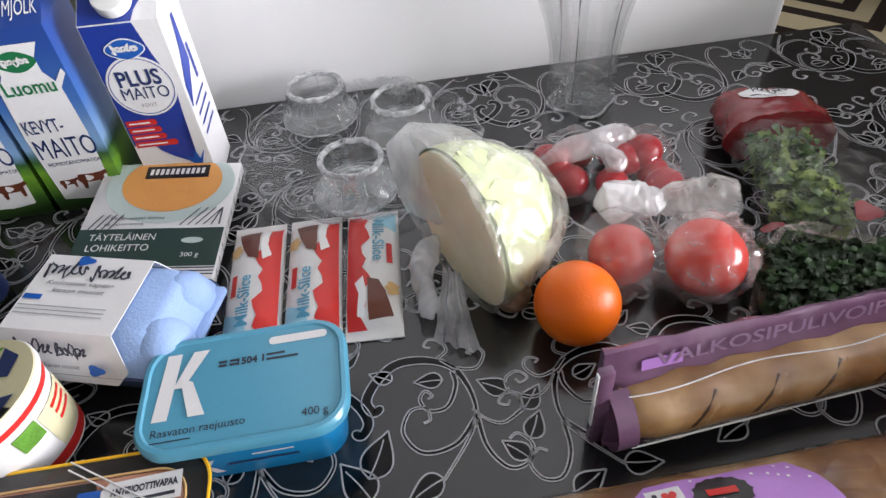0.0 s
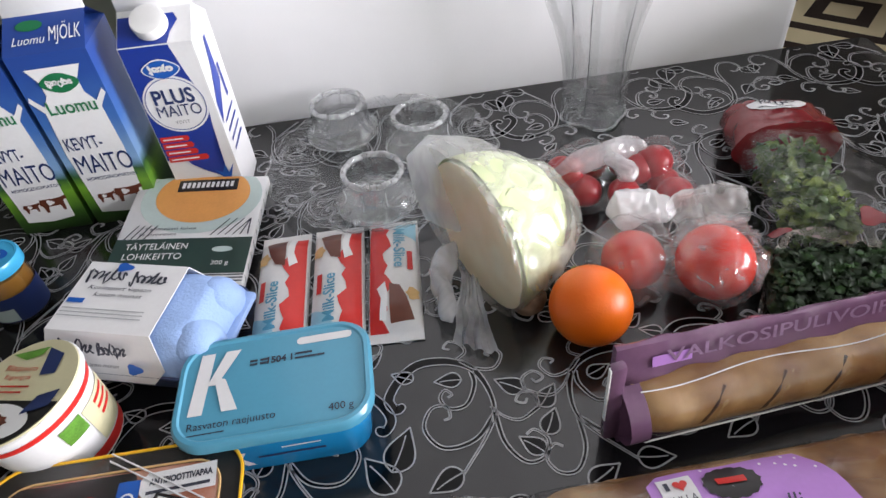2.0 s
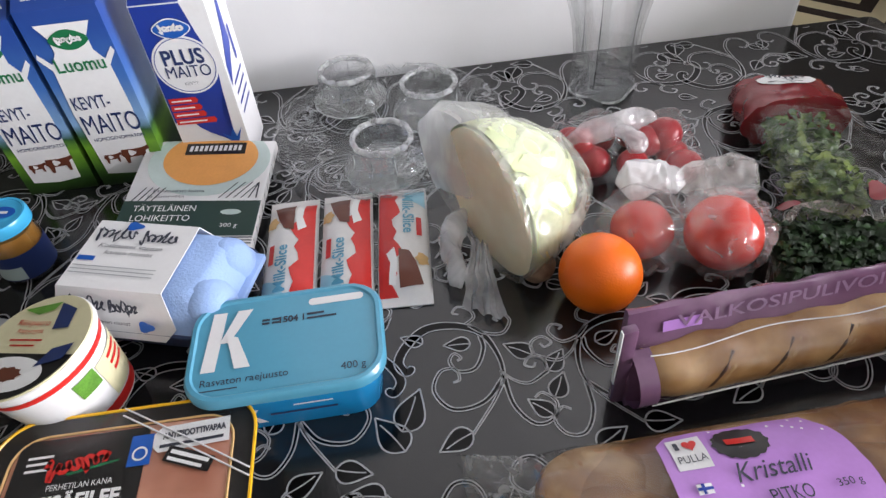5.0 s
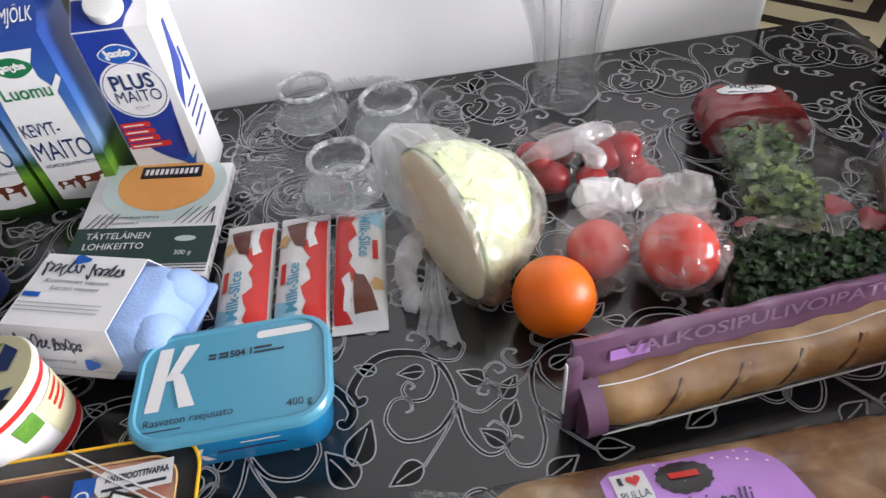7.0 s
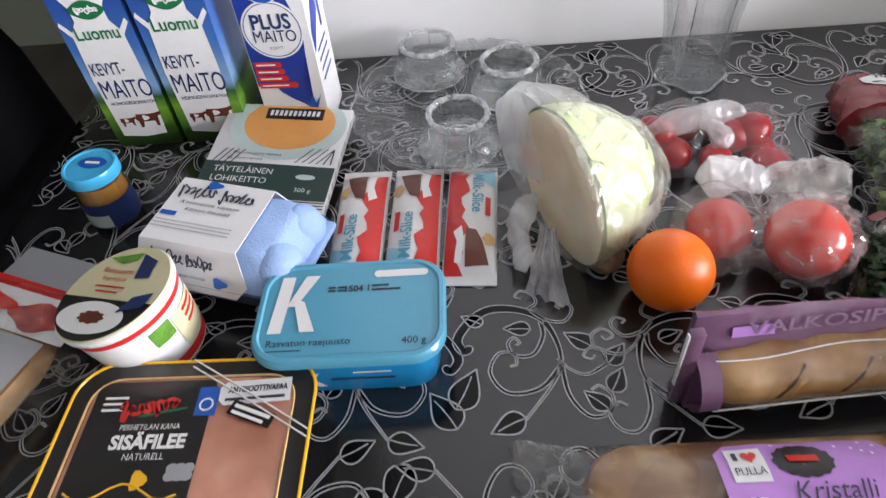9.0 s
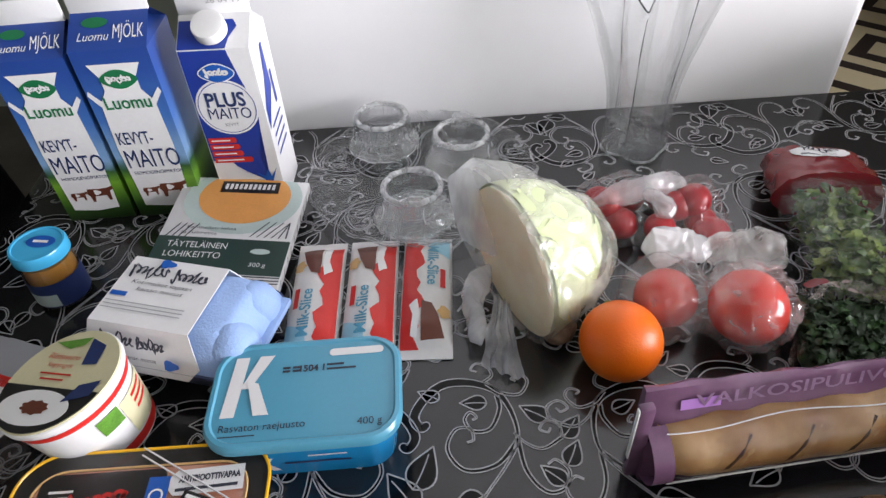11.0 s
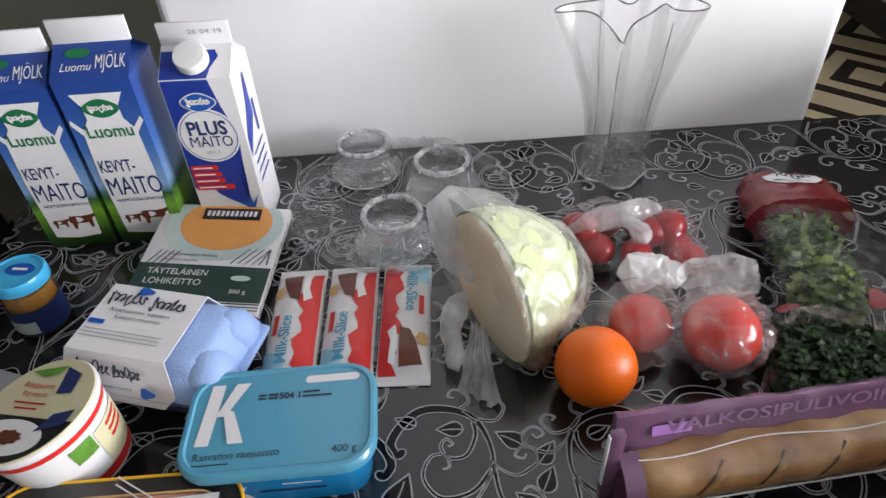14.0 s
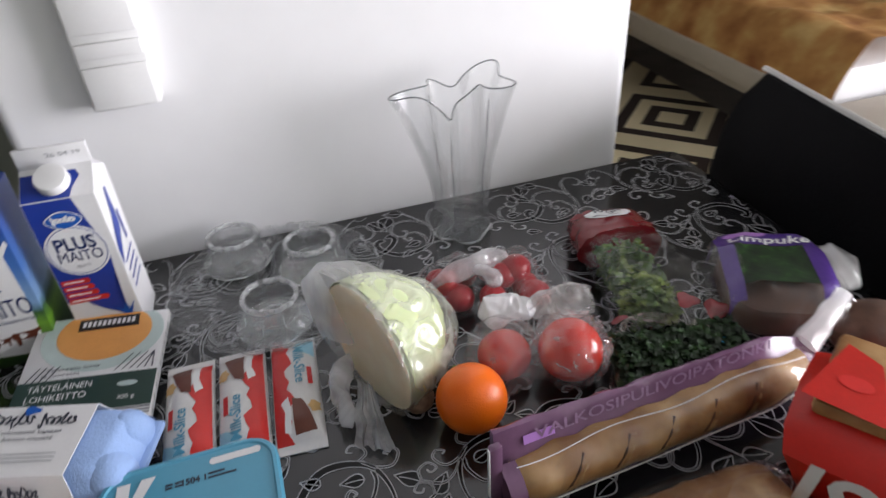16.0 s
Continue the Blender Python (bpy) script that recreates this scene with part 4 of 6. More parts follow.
def egg_box():
    t = thing("egg_carton", pose(-0.2410, 0.4550, 0, 0, 0, -7.4) @ sized(1.02), "pale blue pulp egg carton in white printed sleeve", "egg carton")
    base = loft([ring(rrect(0.118, 0.078, 0.02), 0.0), ring(rrect(0.146, 0.104, 0.022), 0.030), ring(rrect(0.152, 0.110, 0.022), 0.034), ring(rrect(0.152, 0.110, 0.022), 0.037)])
    part("base", base, M["pulp_dark"], t, "dark navy pulp base")
    lid = loft([ring(rrect(0.148, 0.106, 0.02), 0.0375), ring(rrect(0.142, 0.098, 0.02), 0.050), ring(rrect(0.118, 0.072, 0.02), 0.068), ring(rrect(0.104, 0.060, 0.02), 0.071)])
    bmesh.ops.subdivide_edges(lid, edges=[e for e in lid.edges if e.calc_length() > 0.02], cuts=2)
    part("lid", lid, M["pulp"], t, "pale blue pulp lid")
    for x, y in ((0.052, 0.024), (0.055, -0.024)):
        part("egg_dome", crumple(ball(0.026, (x, y, 0.044), (0.95, 0.92, 1.0)), 0.0012, 60), M["pulp"], t)
    part("lid_flap", crumple(block(0.066, 0.080, -0.040, 0.045, 0.034, 0.041, 0.002), 0.002, 50, 3), M["pulp"], t)
    sl = bmesh.new()
    prof = [(-0.056, 0.030), (-0.052, 0.043), (-0.040, 0.073), (0.036, 0.0755), (0.050, 0.045), (0.057, 0.022)]
    for k in range(len(prof) - 1):
        (y0, z0), (y1, z1) = prof[k], prof[k + 1]
        a, b = -0.078, 0.036
        x0a, x0b = (a + 0.012 if z0 > 0.06 else a + 0.004), (b - 0.006 if z0 > 0.06 else b + 0.002 if z0 > 0.035 else b - 0.010)
        x1a, x1b = (a + 0.012 if z1 > 0.06 else a + 0.004), (b - 0.006 if z1 > 0.06 else b + 0.002 if z1 > 0.035 else b - 0.010)
        sl.faces.new([sl.verts.new(p) for p in ((x0a, y0, z0), (x0b, y0, z0), (x1b, y1, z1), (x1a, y1, z1))])
    bmesh.ops.remove_doubles(sl, verts=sl.verts, dist=1e-5)
    ob = part("sleeve", sl, M["paper"], t, "white paper sleeve with ink lettering", smooth=False)
    md = ob.modifiers.new("thickness", "SOLIDIFY")
    md.thickness, md.offset = 0.001, 1
    top = pose(-0.021, -0.002, 0.0763, 1.9, 0, 0)
    script(t, -0.020, 0.021, 0.038, 0.020, top, 1)
    script(t, 0.022, 0.019, 0.034, 0.018, top, 2)
    words("Kotimaiset vapaan", 0.0045, M["ink"], t, top @ pose(0.0, 0.0075, 0.0003), 0.060, shear=0.2)
    words("kanan munat", 0.0045, M["ink"], t, top @ pose(0.002, 0.0, 0.0003), 0.046, shear=0.2)
    part("bird_print", flat(oval(0.008, 0.005, -0.008, 0.0325, 16, 0.2, 3)), M["brandblue"], t, "", top)
    part("seal_print", flat(rect(-0.042, -0.026, -0.010, -0.005)), M["brandblue"], t, "", top)
    for k in range(3):
        part("small_print", flat(rect(-0.042, 0.036, -0.0165 - 0.004 * k, -0.0155 - 0.004 * k)), M["grey"], t, "", top)
    front = pose(-0.021, -0.0525, 0.0555, 68.5, 0, 0) @ pose(0, 0, 0.0012)
    script(t, -0.014, 0.008, 0.032, 0.017, front, 3)
    script(t, 0.018, 0.007, 0.026, 0.015, front, 4)
    words("vapaan kanan munat", 0.004, M["ink"], t, front @ pose(-0.002, -0.006, 0.0003), 0.048, shear=0.2)
    part("bird_print", flat(oval(0.007, 0.005, 0.036, -0.008, 16, 0.2, 3)), M["brandblue"], t, "", front)


egg_box()


def jar():
    t = thing("baby_food_jar", pose(-0.4200, 0.5170, 0) @ sized(0.90), "small glass jar of orange puree with cyan lid", "jar")
    part("puree", lathe([(0.022, 0.004), (0.0265, 0.008), (0.0275, 0.045), (0.026, 0.060)], 32), M["puree"], t, "orange vegetable puree")
    part("jar", lathe([(0.024, 0.0), (0.029, 0.003), (0.030, 0.01), (0.030, 0.046), (0.0275, 0.062), (0.0275, 0.070), (0.0266, 0.070), (0.0266, 0.062), (0.0286, 0.046), (0.0286, 0.01), (0.024, 0.003)], 32), M["glass"], t, "clear glass jar")
    lab = loft([[(0.0304 * math.cos(radians(a)), 0.0304 * math.sin(radians(a)), z) for a in range(-150, 61, 10)] for z in (0.008, 0.043)], False, False)
    part("label", lab, M["navy"], t, "dark blue paper label")
    lb = loft([[(0.0308 * math.cos(radians(a)), 0.0308 * math.sin(radians(a)), z) for a in range(-125, -59, 8)] for z in (0.010, 0.028)], False, False)
    part("label_print", lb, M["bowl_print"], t, "pale label print")
    part("lid", lathe([(0.0295, 0.066), (0.031, 0.067), (0.031, 0.078), (0.0295, 0.081), (0.027, 0.081), (0.026, 0.0798), (0.0, 0.0800)], 40), M["jarlid"], t, "cyan metal screw lid")
    part("lid_print", flat(oval(0.017, 0.010, 0.003, 0.004), 0.0806), M["brandblue"], t)
    part("lid_text", flat(rect(-0.006, 0.012, 0.002, 0.006), 0.0810), M["white"], t)


jar()


def porridge():
    t = thing("porridge_tub", pose(-0.2795, 0.3515, 0.0105, 0, -11, 0) @ pose(0, 0, 0, 0, 0, 22.8) @ Matrix.Diagonal((1.02, 1.02, 1.12, 1)), "round white porridge tub with red rim and picture lid", "porridge tub")
    tub = lathe([(0.036, 0.0025), (0.039, 0.002), (0.0472, 0.0615), (0.0496, 0.0625), (0.0500, 0.0660), (0.0490, 0.0670)], 44)
    part("tub", tub, M["carton_white"], t, "white plastic tub")
    for z0, z1, mtl in ((0.0545, 0.0588, "red"), (0.004, 0.012, "red")):
        r0 = lambda z: 0.0395 + 0.0080 * (z - 0.002) / 0.058
        part("red_band", lathe([(r0(z0), z0), (r0(z1), z1)], 44, False), M[mtl], t, "red printed band")
    for a0, a1, z0, z1, mt, lb in ((-62, -38, 0.034, 0.049, "grass", "green meadow print"), (-36, 20, 0.014, 0.047, "cream_print", "cream printed panel"), (-20, 8, 0.026, 0.044, "red", "")):
        r0 = lambda z: 0.0399 + 0.0080 * (z - 0.002) / 0.058 + (0.0005 if mt == "red" else 0)
        if mt == "red":
            for k in range(3):
                zz = 0.041 - 0.006 * k
                part("side_text", loft([[(r0(z) * math.cos(radians(a)), r0(z) * math.sin(radians(a)), z) for a in range(a0, a1 + 1, 4)] for z in (zz, zz + 0.0025)], False, False), M[mt], t)
        else:
            part("side_print", loft([[(r0(z) * math.cos(radians(a)), r0(z) * math.sin(radians(a)), z) for a in range(a0, a1 + 1, 4)] for z in (z0, z1)], False, False), M[mt], t, lb)
    part("lid", lathe([(0.0488, 0.0672), (0.0484, 0.0682), (0.0, 0.0682)], 44), M["cream_print"], t, "cream picture lid film")
    R = 0.0480

    def clipped(fn, n=36):
        pts = [(R * math.cos(2 * math.pi * i / n), R * math.sin(2 * math.pi * i / n)) for i in range(n)]
        return [fn(x, y) for x, y in pts]

    z = 0.0688
    turn = pose(0, 0, 0, 0, 0, -32)
    part("dark_bowl_print", flat(clipped(lambda x, y: (x, min(y, -0.008))), z), M["black"], t, "black bowl print", turn)
    part("rice_print", flat(oval(0.034, 0.0155, -0.002, -0.0265, 30), z + 0.0004), M["white"], t, "white rice porridge print", turn)
    part("cinnamon_print", flat(oval(0.013, 0.006, 0.0, -0.0265, 28, 0.12, 9), z + 0.0008), M["choc"], t, "cinnamon print", turn)
    part("blue_tab", flat([(0.004, 0.040), (0.022, 0.034), (0.026, 0.016), (0.012, 0.014)], z + 0.0004), M["navy"], t, "navy brand tab", turn)
    part("blue_tab", flat([(0.020, -0.020), (0.042, -0.012), (0.043, 0.002), (0.026, -0.004)], z + 0.0009), M["navy"], t, "", turn)
    part("meadow_print", flat([(-0.030, 0.033), (0.003, 0.041), (0.0, 0.033), (-0.012, 0.028)], z + 0.0003), M["grass"], t, "", turn)
    words("Riisipuuro", 0.0055, M["redfoil"], t, turn @ pose(-0.010, 0.020, z + 0.0005), 0.032)
    words("Risgrynsgröt", 0.0042, M["redfoil"], t, turn @ pose(-0.008, 0.012, z + 0.0005), 0.026)
    part("small_print", flat(rect(-0.022, 0.010, 0.003, 0.0045), z + 0.0005), M["redfoil"], t, "", turn)
    part("small_print", flat(rect(-0.018, 0.006, -0.002, -0.0005), z + 0.0005), M["redfoil"], t, "", turn)


porridge()


def cheese_tub():
    t = thing("cottage_cheese_tub", pose(-0.1076, 0.3769, 0, 0, 0, 9.9) @ sized(1.012), "blue plastic cottage cheese tub with pale blue lid", "cottage cheese")
    tub = loft([ring(rrect(0.132, 0.080, 0.020), 0.0), ring(rrect(0.136, 0.084, 0.022), 0.003), ring(rrect(0.147, 0.094, 0.024), 0.048)])
    part("tub", tub, M["tub"], t, "bright blue plastic tub")
    lid = loft([ring(rrect(0.150, 0.098, 0.026), 0.0472), ring(rrect(0.154, 0.102, 0.027), 0.0485), ring(rrect(0.154, 0.102, 0.027), 0.0545), ring(rrect(0.150, 0.098, 0.026), 0.0575), ring(rrect(0.144, 0.092, 0.024), 0.0578), ring(rrect(0.141, 0.089, 0.023), 0.0562)])
    part("lid", lid, M["lid"], t, "pale blue snap-on lid")
    z = 0.0567
    for kk, pts in enumerate((rect(-0.064, -0.053, -0.022, 0.036), [(-0.054, 0.004), (-0.044, 0.036), (-0.032, 0.036), (-0.046, 0.004)], [(-0.050, 0.012), (-0.040, 0.008), (-0.026, -0.022), (-0.038, -0.022)])):
        bm = flat([(x + 0.10 * (y - 0.01) * 0.8 + 0.002, y) for x, y in pts], z + 0.0003 * kk)
        part("brand_mark", bm, M["paper"], t, "white slanted brand stroke")
    part("name_plate", flat(rrect(0.045, 0.0075, 0.0035), 0), M["paper"], t, "white rounded print bar", pose(0.040, 0.035, z))
    words("1504 1", 0.0062, M["ink"], t, pose(0.004, 0.020, z), 0.020, bold=0.0003)
    for x0, x1, y0 in ((-0.020, -0.014, 0.021), (-0.012, -0.006, 0.021), (-0.020, -0.014, 0.0175), (-0.012, -0.006, 0.0175), (0.016, 0.030, 0.0215)):
        part("date_print", flat(rect(x0, x1, y0, y0 + 0.0022), z), M["ink"], t)
    part("date_print", flat(rect(0.016, 0.040, 0.0172, 0.0192), z), M["ink"], t)
    words("Rasvaton raejuusto", 0.0065, M["ink"], t, pose(-0.064, -0.032, z), 0.066, align="LEFT")
    words("400 g", 0.0065, M["ink"], t, pose(0.052, -0.034, z), 0.019)
    part("small_print", flat(rect(-0.064, -0.035, -0.0395, -0.0385), z), M["ink"], t)
    fm = pose(0, -0.0447, 0.022, 96, 0, 0)
    for kk, pts in enumerate((rect(-0.040, -0.035, -0.009, 0.012), [(-0.036, 0.001), (-0.031, 0.012), (-0.025, 0.012), (-0.031, 0.001)], [(-0.035, 0.003), (-0.030, 0.003), (-0.022, -0.009), (-0.029, -0.009)])):
        part("brand_mark", flat(pts, 0.0003 * kk), M["paper"], t, "", fm)
    part("name_bar", flat(rect(-0.018, 0.034, -0.0005, 0.0025)), M["navy"], t, "", fm)
    part("name_plate", flat(rect(0.002, 0.032, 0.0105, 0.0125)), M["paper"], t, "", fm)


cheese_tub()


def pillow(w, l, h, seam=0.012, nx=22, ny=40, wrinkle=0.0015, seed=0.0, base=0.0008):
    """A sealed wrapper lying flat: thick in the middle, thin at its sealed ends (along y)."""
    def zz(x, y):
        a = max(0.0, 1 - (2 * x / w) ** 2) ** 0.42
        d = max(0.0, l / 2 - seam - abs(y))
        b = min(1.0, d / 0.02) ** 0.5 if d > 0 else 0
        return a * b
    bm = bmesh.new()
    tops, bots = [], []
    for j in range(ny + 1):
        y = -l / 2 + l * j / ny
        rt, rb = [], []
        for i in range(nx + 1):
            x = -w / 2 + w * i / nx
            f = zz(x, y)
            n = noise.noise(Vector((x * 60 + seed, y * 45, seed))) * wrinkle
            rt.append(bm.verts.new((x, y, base + 0.0012 + h * f + abs(n) * (0.4 + f))))
            rb.append(bm.verts.new((x, y, base)))
        tops.append(rt)
        bots.append(rb)
    for j in range(ny):
        for i in range(nx):
            bm.faces.new((tops[j][i], tops[j][i + 1], tops[j + 1][i + 1], tops[j + 1][i]))
            bm.faces.new((bots[j][i], bots[j + 1][i], bots[j + 1][i + 1], bots[j][i + 1]))
        for k in (0, nx):
            q = (tops[j][k], tops[j + 1][k], bots[j + 1][k], bots[j][k])
            bm.faces.new(q if k == 0 else q[::-1])
    for j in (0, ny):
        for i in range(nx):
            q = (tops[j][i], bots[j][i], bots[j][i + 1], tops[j][i + 1])
            bm.faces.new(q if j == 0 else q[::-1])
    return bm


def draped(pts, surface, lift=0.0008, cell=0.004):
    """A print laid on a curved wrapper: a polygon cut into small cells that follow surface(x, y)."""
    bm = bmesh.new()
    f = bm.faces.new([bm.verts.new((x, y, 0)) for x, y in pts])
    xs, ys = [p[0] for p in pts], [p[1] for p in pts]
    for axis, lo, hi in ((0, min(xs), max(xs)), (1, min(ys), max(ys))):
        c = lo + cell
        while c < hi:
            co, no = ((c, 0, 0), (1, 0, 0)) if axis == 0 else ((0, c, 0), (0, 1, 0))
            bmesh.ops.bisect_plane(bm, geom=bm.verts[:] + bm.edges[:] + bm.faces[:], plane_co=co, plane_no=no)
            c += cell
    bmesh.ops.triangulate(bm, faces=bm.faces[:])
    for v in bm.verts:
        v.co.z = surface(v.co.x, v.co.y) + lift
    return bm


def milk_slice(m, flip, seed):
    t = thing("snack_bar", m, "white and red wrapped milk slice snack bar", "snack bar", "snack bars")
    w, l, h, seam = 0.051, 0.164, 0.014, 0.012

    def sf(x, y):
        a = max(0.0, 1 - (2 * x / w) ** 2) ** 0.42
        d = max(0.0, l / 2 - seam - abs(y))
        b = min(1.0, d / 0.02) ** 0.5 if d > 0 else 0
        return 0.002 + h * a * b + abs(noise.noise(Vector((x * 60 + seed, y * 45, seed))) * 0.0012) * (0.4 + a * b)

    part("wrapper", pillow(w, l, h, seam, wrinkle=0.0012, seed=seed), M["wrapper"], t, "glossy white wrapper")
    q = pose(0, 0, 0) if not flip else pose(0, 0, 0, 0, 0, 180)

    def pr(name, pts, mt, lift, label=""):
        if flip:
            pts = [(-x, -y) for x, y in pts]
        part(name, draped(pts, sf, lift), M[mt], t, label)

    edge = [(0.006 + 0.0035 * math.sin(k * 2.1) + 0.003 * math.sin(k * 0.9), 0.072 - 0.148 * k / 16) for k in range(17)]
    pr("red_print", [(0.0235, 0.072)] + edge + [(0.0235, -0.076)], "red", 0.0007, "red wavy print")
    pr("slice_print", [(-0.018, 0.064), (0.004, 0.066), (0.004, 0.022), (-0.006, 0.026), (-0.012, 0.040)], "choc", 0.0011, "chocolate slice print")
    pr("slice_print", [(0.008, 0.064), (0.014, 0.062), (0.012, 0.040), (0.016, 0.026), (0.008, 0.020), (0.005, 0.040)], "white", 0.0013, "white milk filling print")
    pr("almond_print", oval(0.006, 0.008, -0.018, 0.036, 12, 0.2, 5), "almond", 0.0013)
    pr("blue_print", [(-0.0235, -0.040), (-0.004, -0.050), (-0.002, -0.076), (-0.0235, -0.076)], "wrapblue", 0.0007, "pale blue print")
    pr("brand_bar", rect(-0.019, -0.014, -0.022, 0.004), "red", 0.0012, "red brand stroke")
    tx = words("Milk-Slice", 0.0110, M["lid"], t, Matrix.Identity(4), 0.058, bold=0.0003)
    mm = pose(-0.006, -0.028, 0, 0, 0, 90)
    tx.data.transform((q @ mm))
    for v in tx.data.vertices:
        v.co.z = sf(v.co.x, v.co.y) + 0.0014
    return t


milk_slice(pose(-0.1456, 0.5240, 0, 0, 0, 8.5) @ sized(1.04), False, 1.0)
milk_slice(pose(-0.0893, 0.5325, 0, 0, 0, 7.5) @ sized(1.04), False, 5.0)
milk_slice(pose(-0.0325, 0.5400, 0, 0, 0, 6) @ sized(1.03), True, 9.0)


def chicken_tray():
    t = thing("chicken_tray", pose(-0.2050, 0.2420, 0, 0, 0, 9.1) @ sized(1.016), "black sealed chicken fillet tray with yellow rim", "chicken tray")
    part("tray", loft([ring(rrect(0.150, 0.120, 0.02), 0), ring(rrect(0.176, 0.146, 0.026), 0.040), ring(rrect(0.190, 0.160, 0.03), 0.0415), ring(rrect(0.190, 0.160, 0.03), 0.0435)]), M["black"], t, "black plastic tray")
    rim = [(x, y, 0.0438) for x, y in rrect(0.188, 0.158, 0.03, 8)]
    part("yellow_rim", tube(rim + rim[:1], 0.0013, 6), M["yellow"], t, "yellow rim line")
    fil = loft([ring(rrect(0.156, 0.126, 0.02), 0.0437), ring(rrect(0.154, 0.124, 0.02), 0.0445)])
    bmesh.ops.subdivide_edges(fil, edges=fil.edges[:], cuts=1)
    part("fillet", fil, M["meat"], t, "raw chicken under the film")
    part("inner_line", tube([(x, y, 0.0447) for x, y in rrect(0.158, 0.128, 0.022, 6)] + [(0.079, 0.042, 0.0447)], 0.0010, 5), M["almond"], t)
    z = 0.0452
    part("label", flat(rrect(0.092, 0.122, 0.006), 0), M["black"], t, "black printed label", pose(-0.028, 0.0, z))
    script(t, -0.022, 0.042, 0.044, 0.017, pose(0, 0, z + 0.0004, 0, 0, 10), 5, "red", 0.0017, "red script brand mark")
    part("brand_stroke", flat([(-0.036, 0.032), (0.0, 0.038), (0.0, 0.0365), (-0.034, 0.030)], z + 0.0004), M["green"], t)
    for k in range(3):
        part("small_print", flat(rect(-0.066, -0.048, 0.046 - 0.005 * k, 0.048 - 0.005 * k), z + 0.0004), M["white"], t)
    words("PERHETILAN KANA", 0.0045, M["white"], t, pose(-0.024, 0.022, z + 0.0004), 0.045)
    words("SISÄFILEE", 0.0105, M["white"], t, pose(-0.022, 0.010, z + 0.0004), 0.056, bold=0.0006)
    words("NATURELL", 0.005, M["white"], t, pose(-0.022, -0.001, z + 0.0004), 0.030)
    for k in range(6):
        part("pattern_print", flat([(x + 0.002 + 0.006 * (k % 3), y - 0.010 - 0.006 * (k // 3)) for x, y in oval(0.0045, 0.0038, 0, 0, 10)], z + 0.0004 + 0.0002 * k), M["grey"], t)
    part("yellow_print", flat(oval(0.006, 0.007, -0.020, -0.018, 12, 0.2, 3), z + 0.0004), M["yellow"], t)
    part("yellow_line", tube([(-0.070 + 0.008 * i, -0.026 - 0.006 * math.sin(i * 0.9), z + 0.0005) for i in range(11)], 0.0008, 4), M["yellow"], t)
    part("blue_badge", flat(rect(0.006, 0.022, 0.030, 0.054), z + 0.0006), M["brandblue"], t, "blue origin badge")
    part("badge_ring", loft([ring(oval(0.0055, 0.0055, 0.014, 0.039), z + 0.0010), ring(oval(0.004, 0.004, 0.014, 0.039), z + 0.0010)], False), M["white"], t)
    tag = pose(0.050, 0.048, z + 0.0008, 0, 0, 3)
    part("claim_plate", flat([(-0.028, 0.006), (-0.023, 0.011), (0.026, 0.011), (0.026, -0.009), (-0.024, -0.009), (-0.028, -0.004)]), M["paper"], t, "white claim plate", tag)
    words("ANTIBIOOTTIVAPAA", 0.0048, M["ink"], t, tag @ pose(0.001, 0.003, 0.0004), 0.045, bold=0.0003)
    part("small_print", flat(rect(-0.023, 0.022, -0.006, -0.0035)), M["ink"], t, "", tag @ pose(0, 0, 0.0004))
    tag2 = pose(0.052, 0.030, z + 0.0014, 0, 0, -22)
    part("claim_plate", flat(rect(-0.020, 0.016, -0.007, 0.005)), M["black"], t, "black claim plate", tag2)
    part("small_print", flat(rect(-0.017, 0.013, -0.0005, 0.0025)), M["white"], t, "", tag2 @ pose(0, 0, 0.0004))
    part("small_print", flat(rect(-0.017, 0.010, -0.0055, -0.003)), M["white"], t, "", tag2 @ pose(0, 0, 0.0004))
    for d in (0.0, 0.006):
        part("elastic_line", tube([(-0.005 + 0.098 * i / 6, 0.073 - 0.062 * i / 6 + d, 0.0470 - 0.0012 * abs(i - 3) / 3) for i in range(7)], 0.0007, 5), M["paper"], t, "white printed cord line")
    film = loft([ring(rrect(0.182, 0.152, 0.028), 0.0478), ring(rrect(0.06, 0.05, 0.01), 0.0482)])
    part("cover_film", film, M["film_tight"], t, "clear cover film")


chicken_tray()


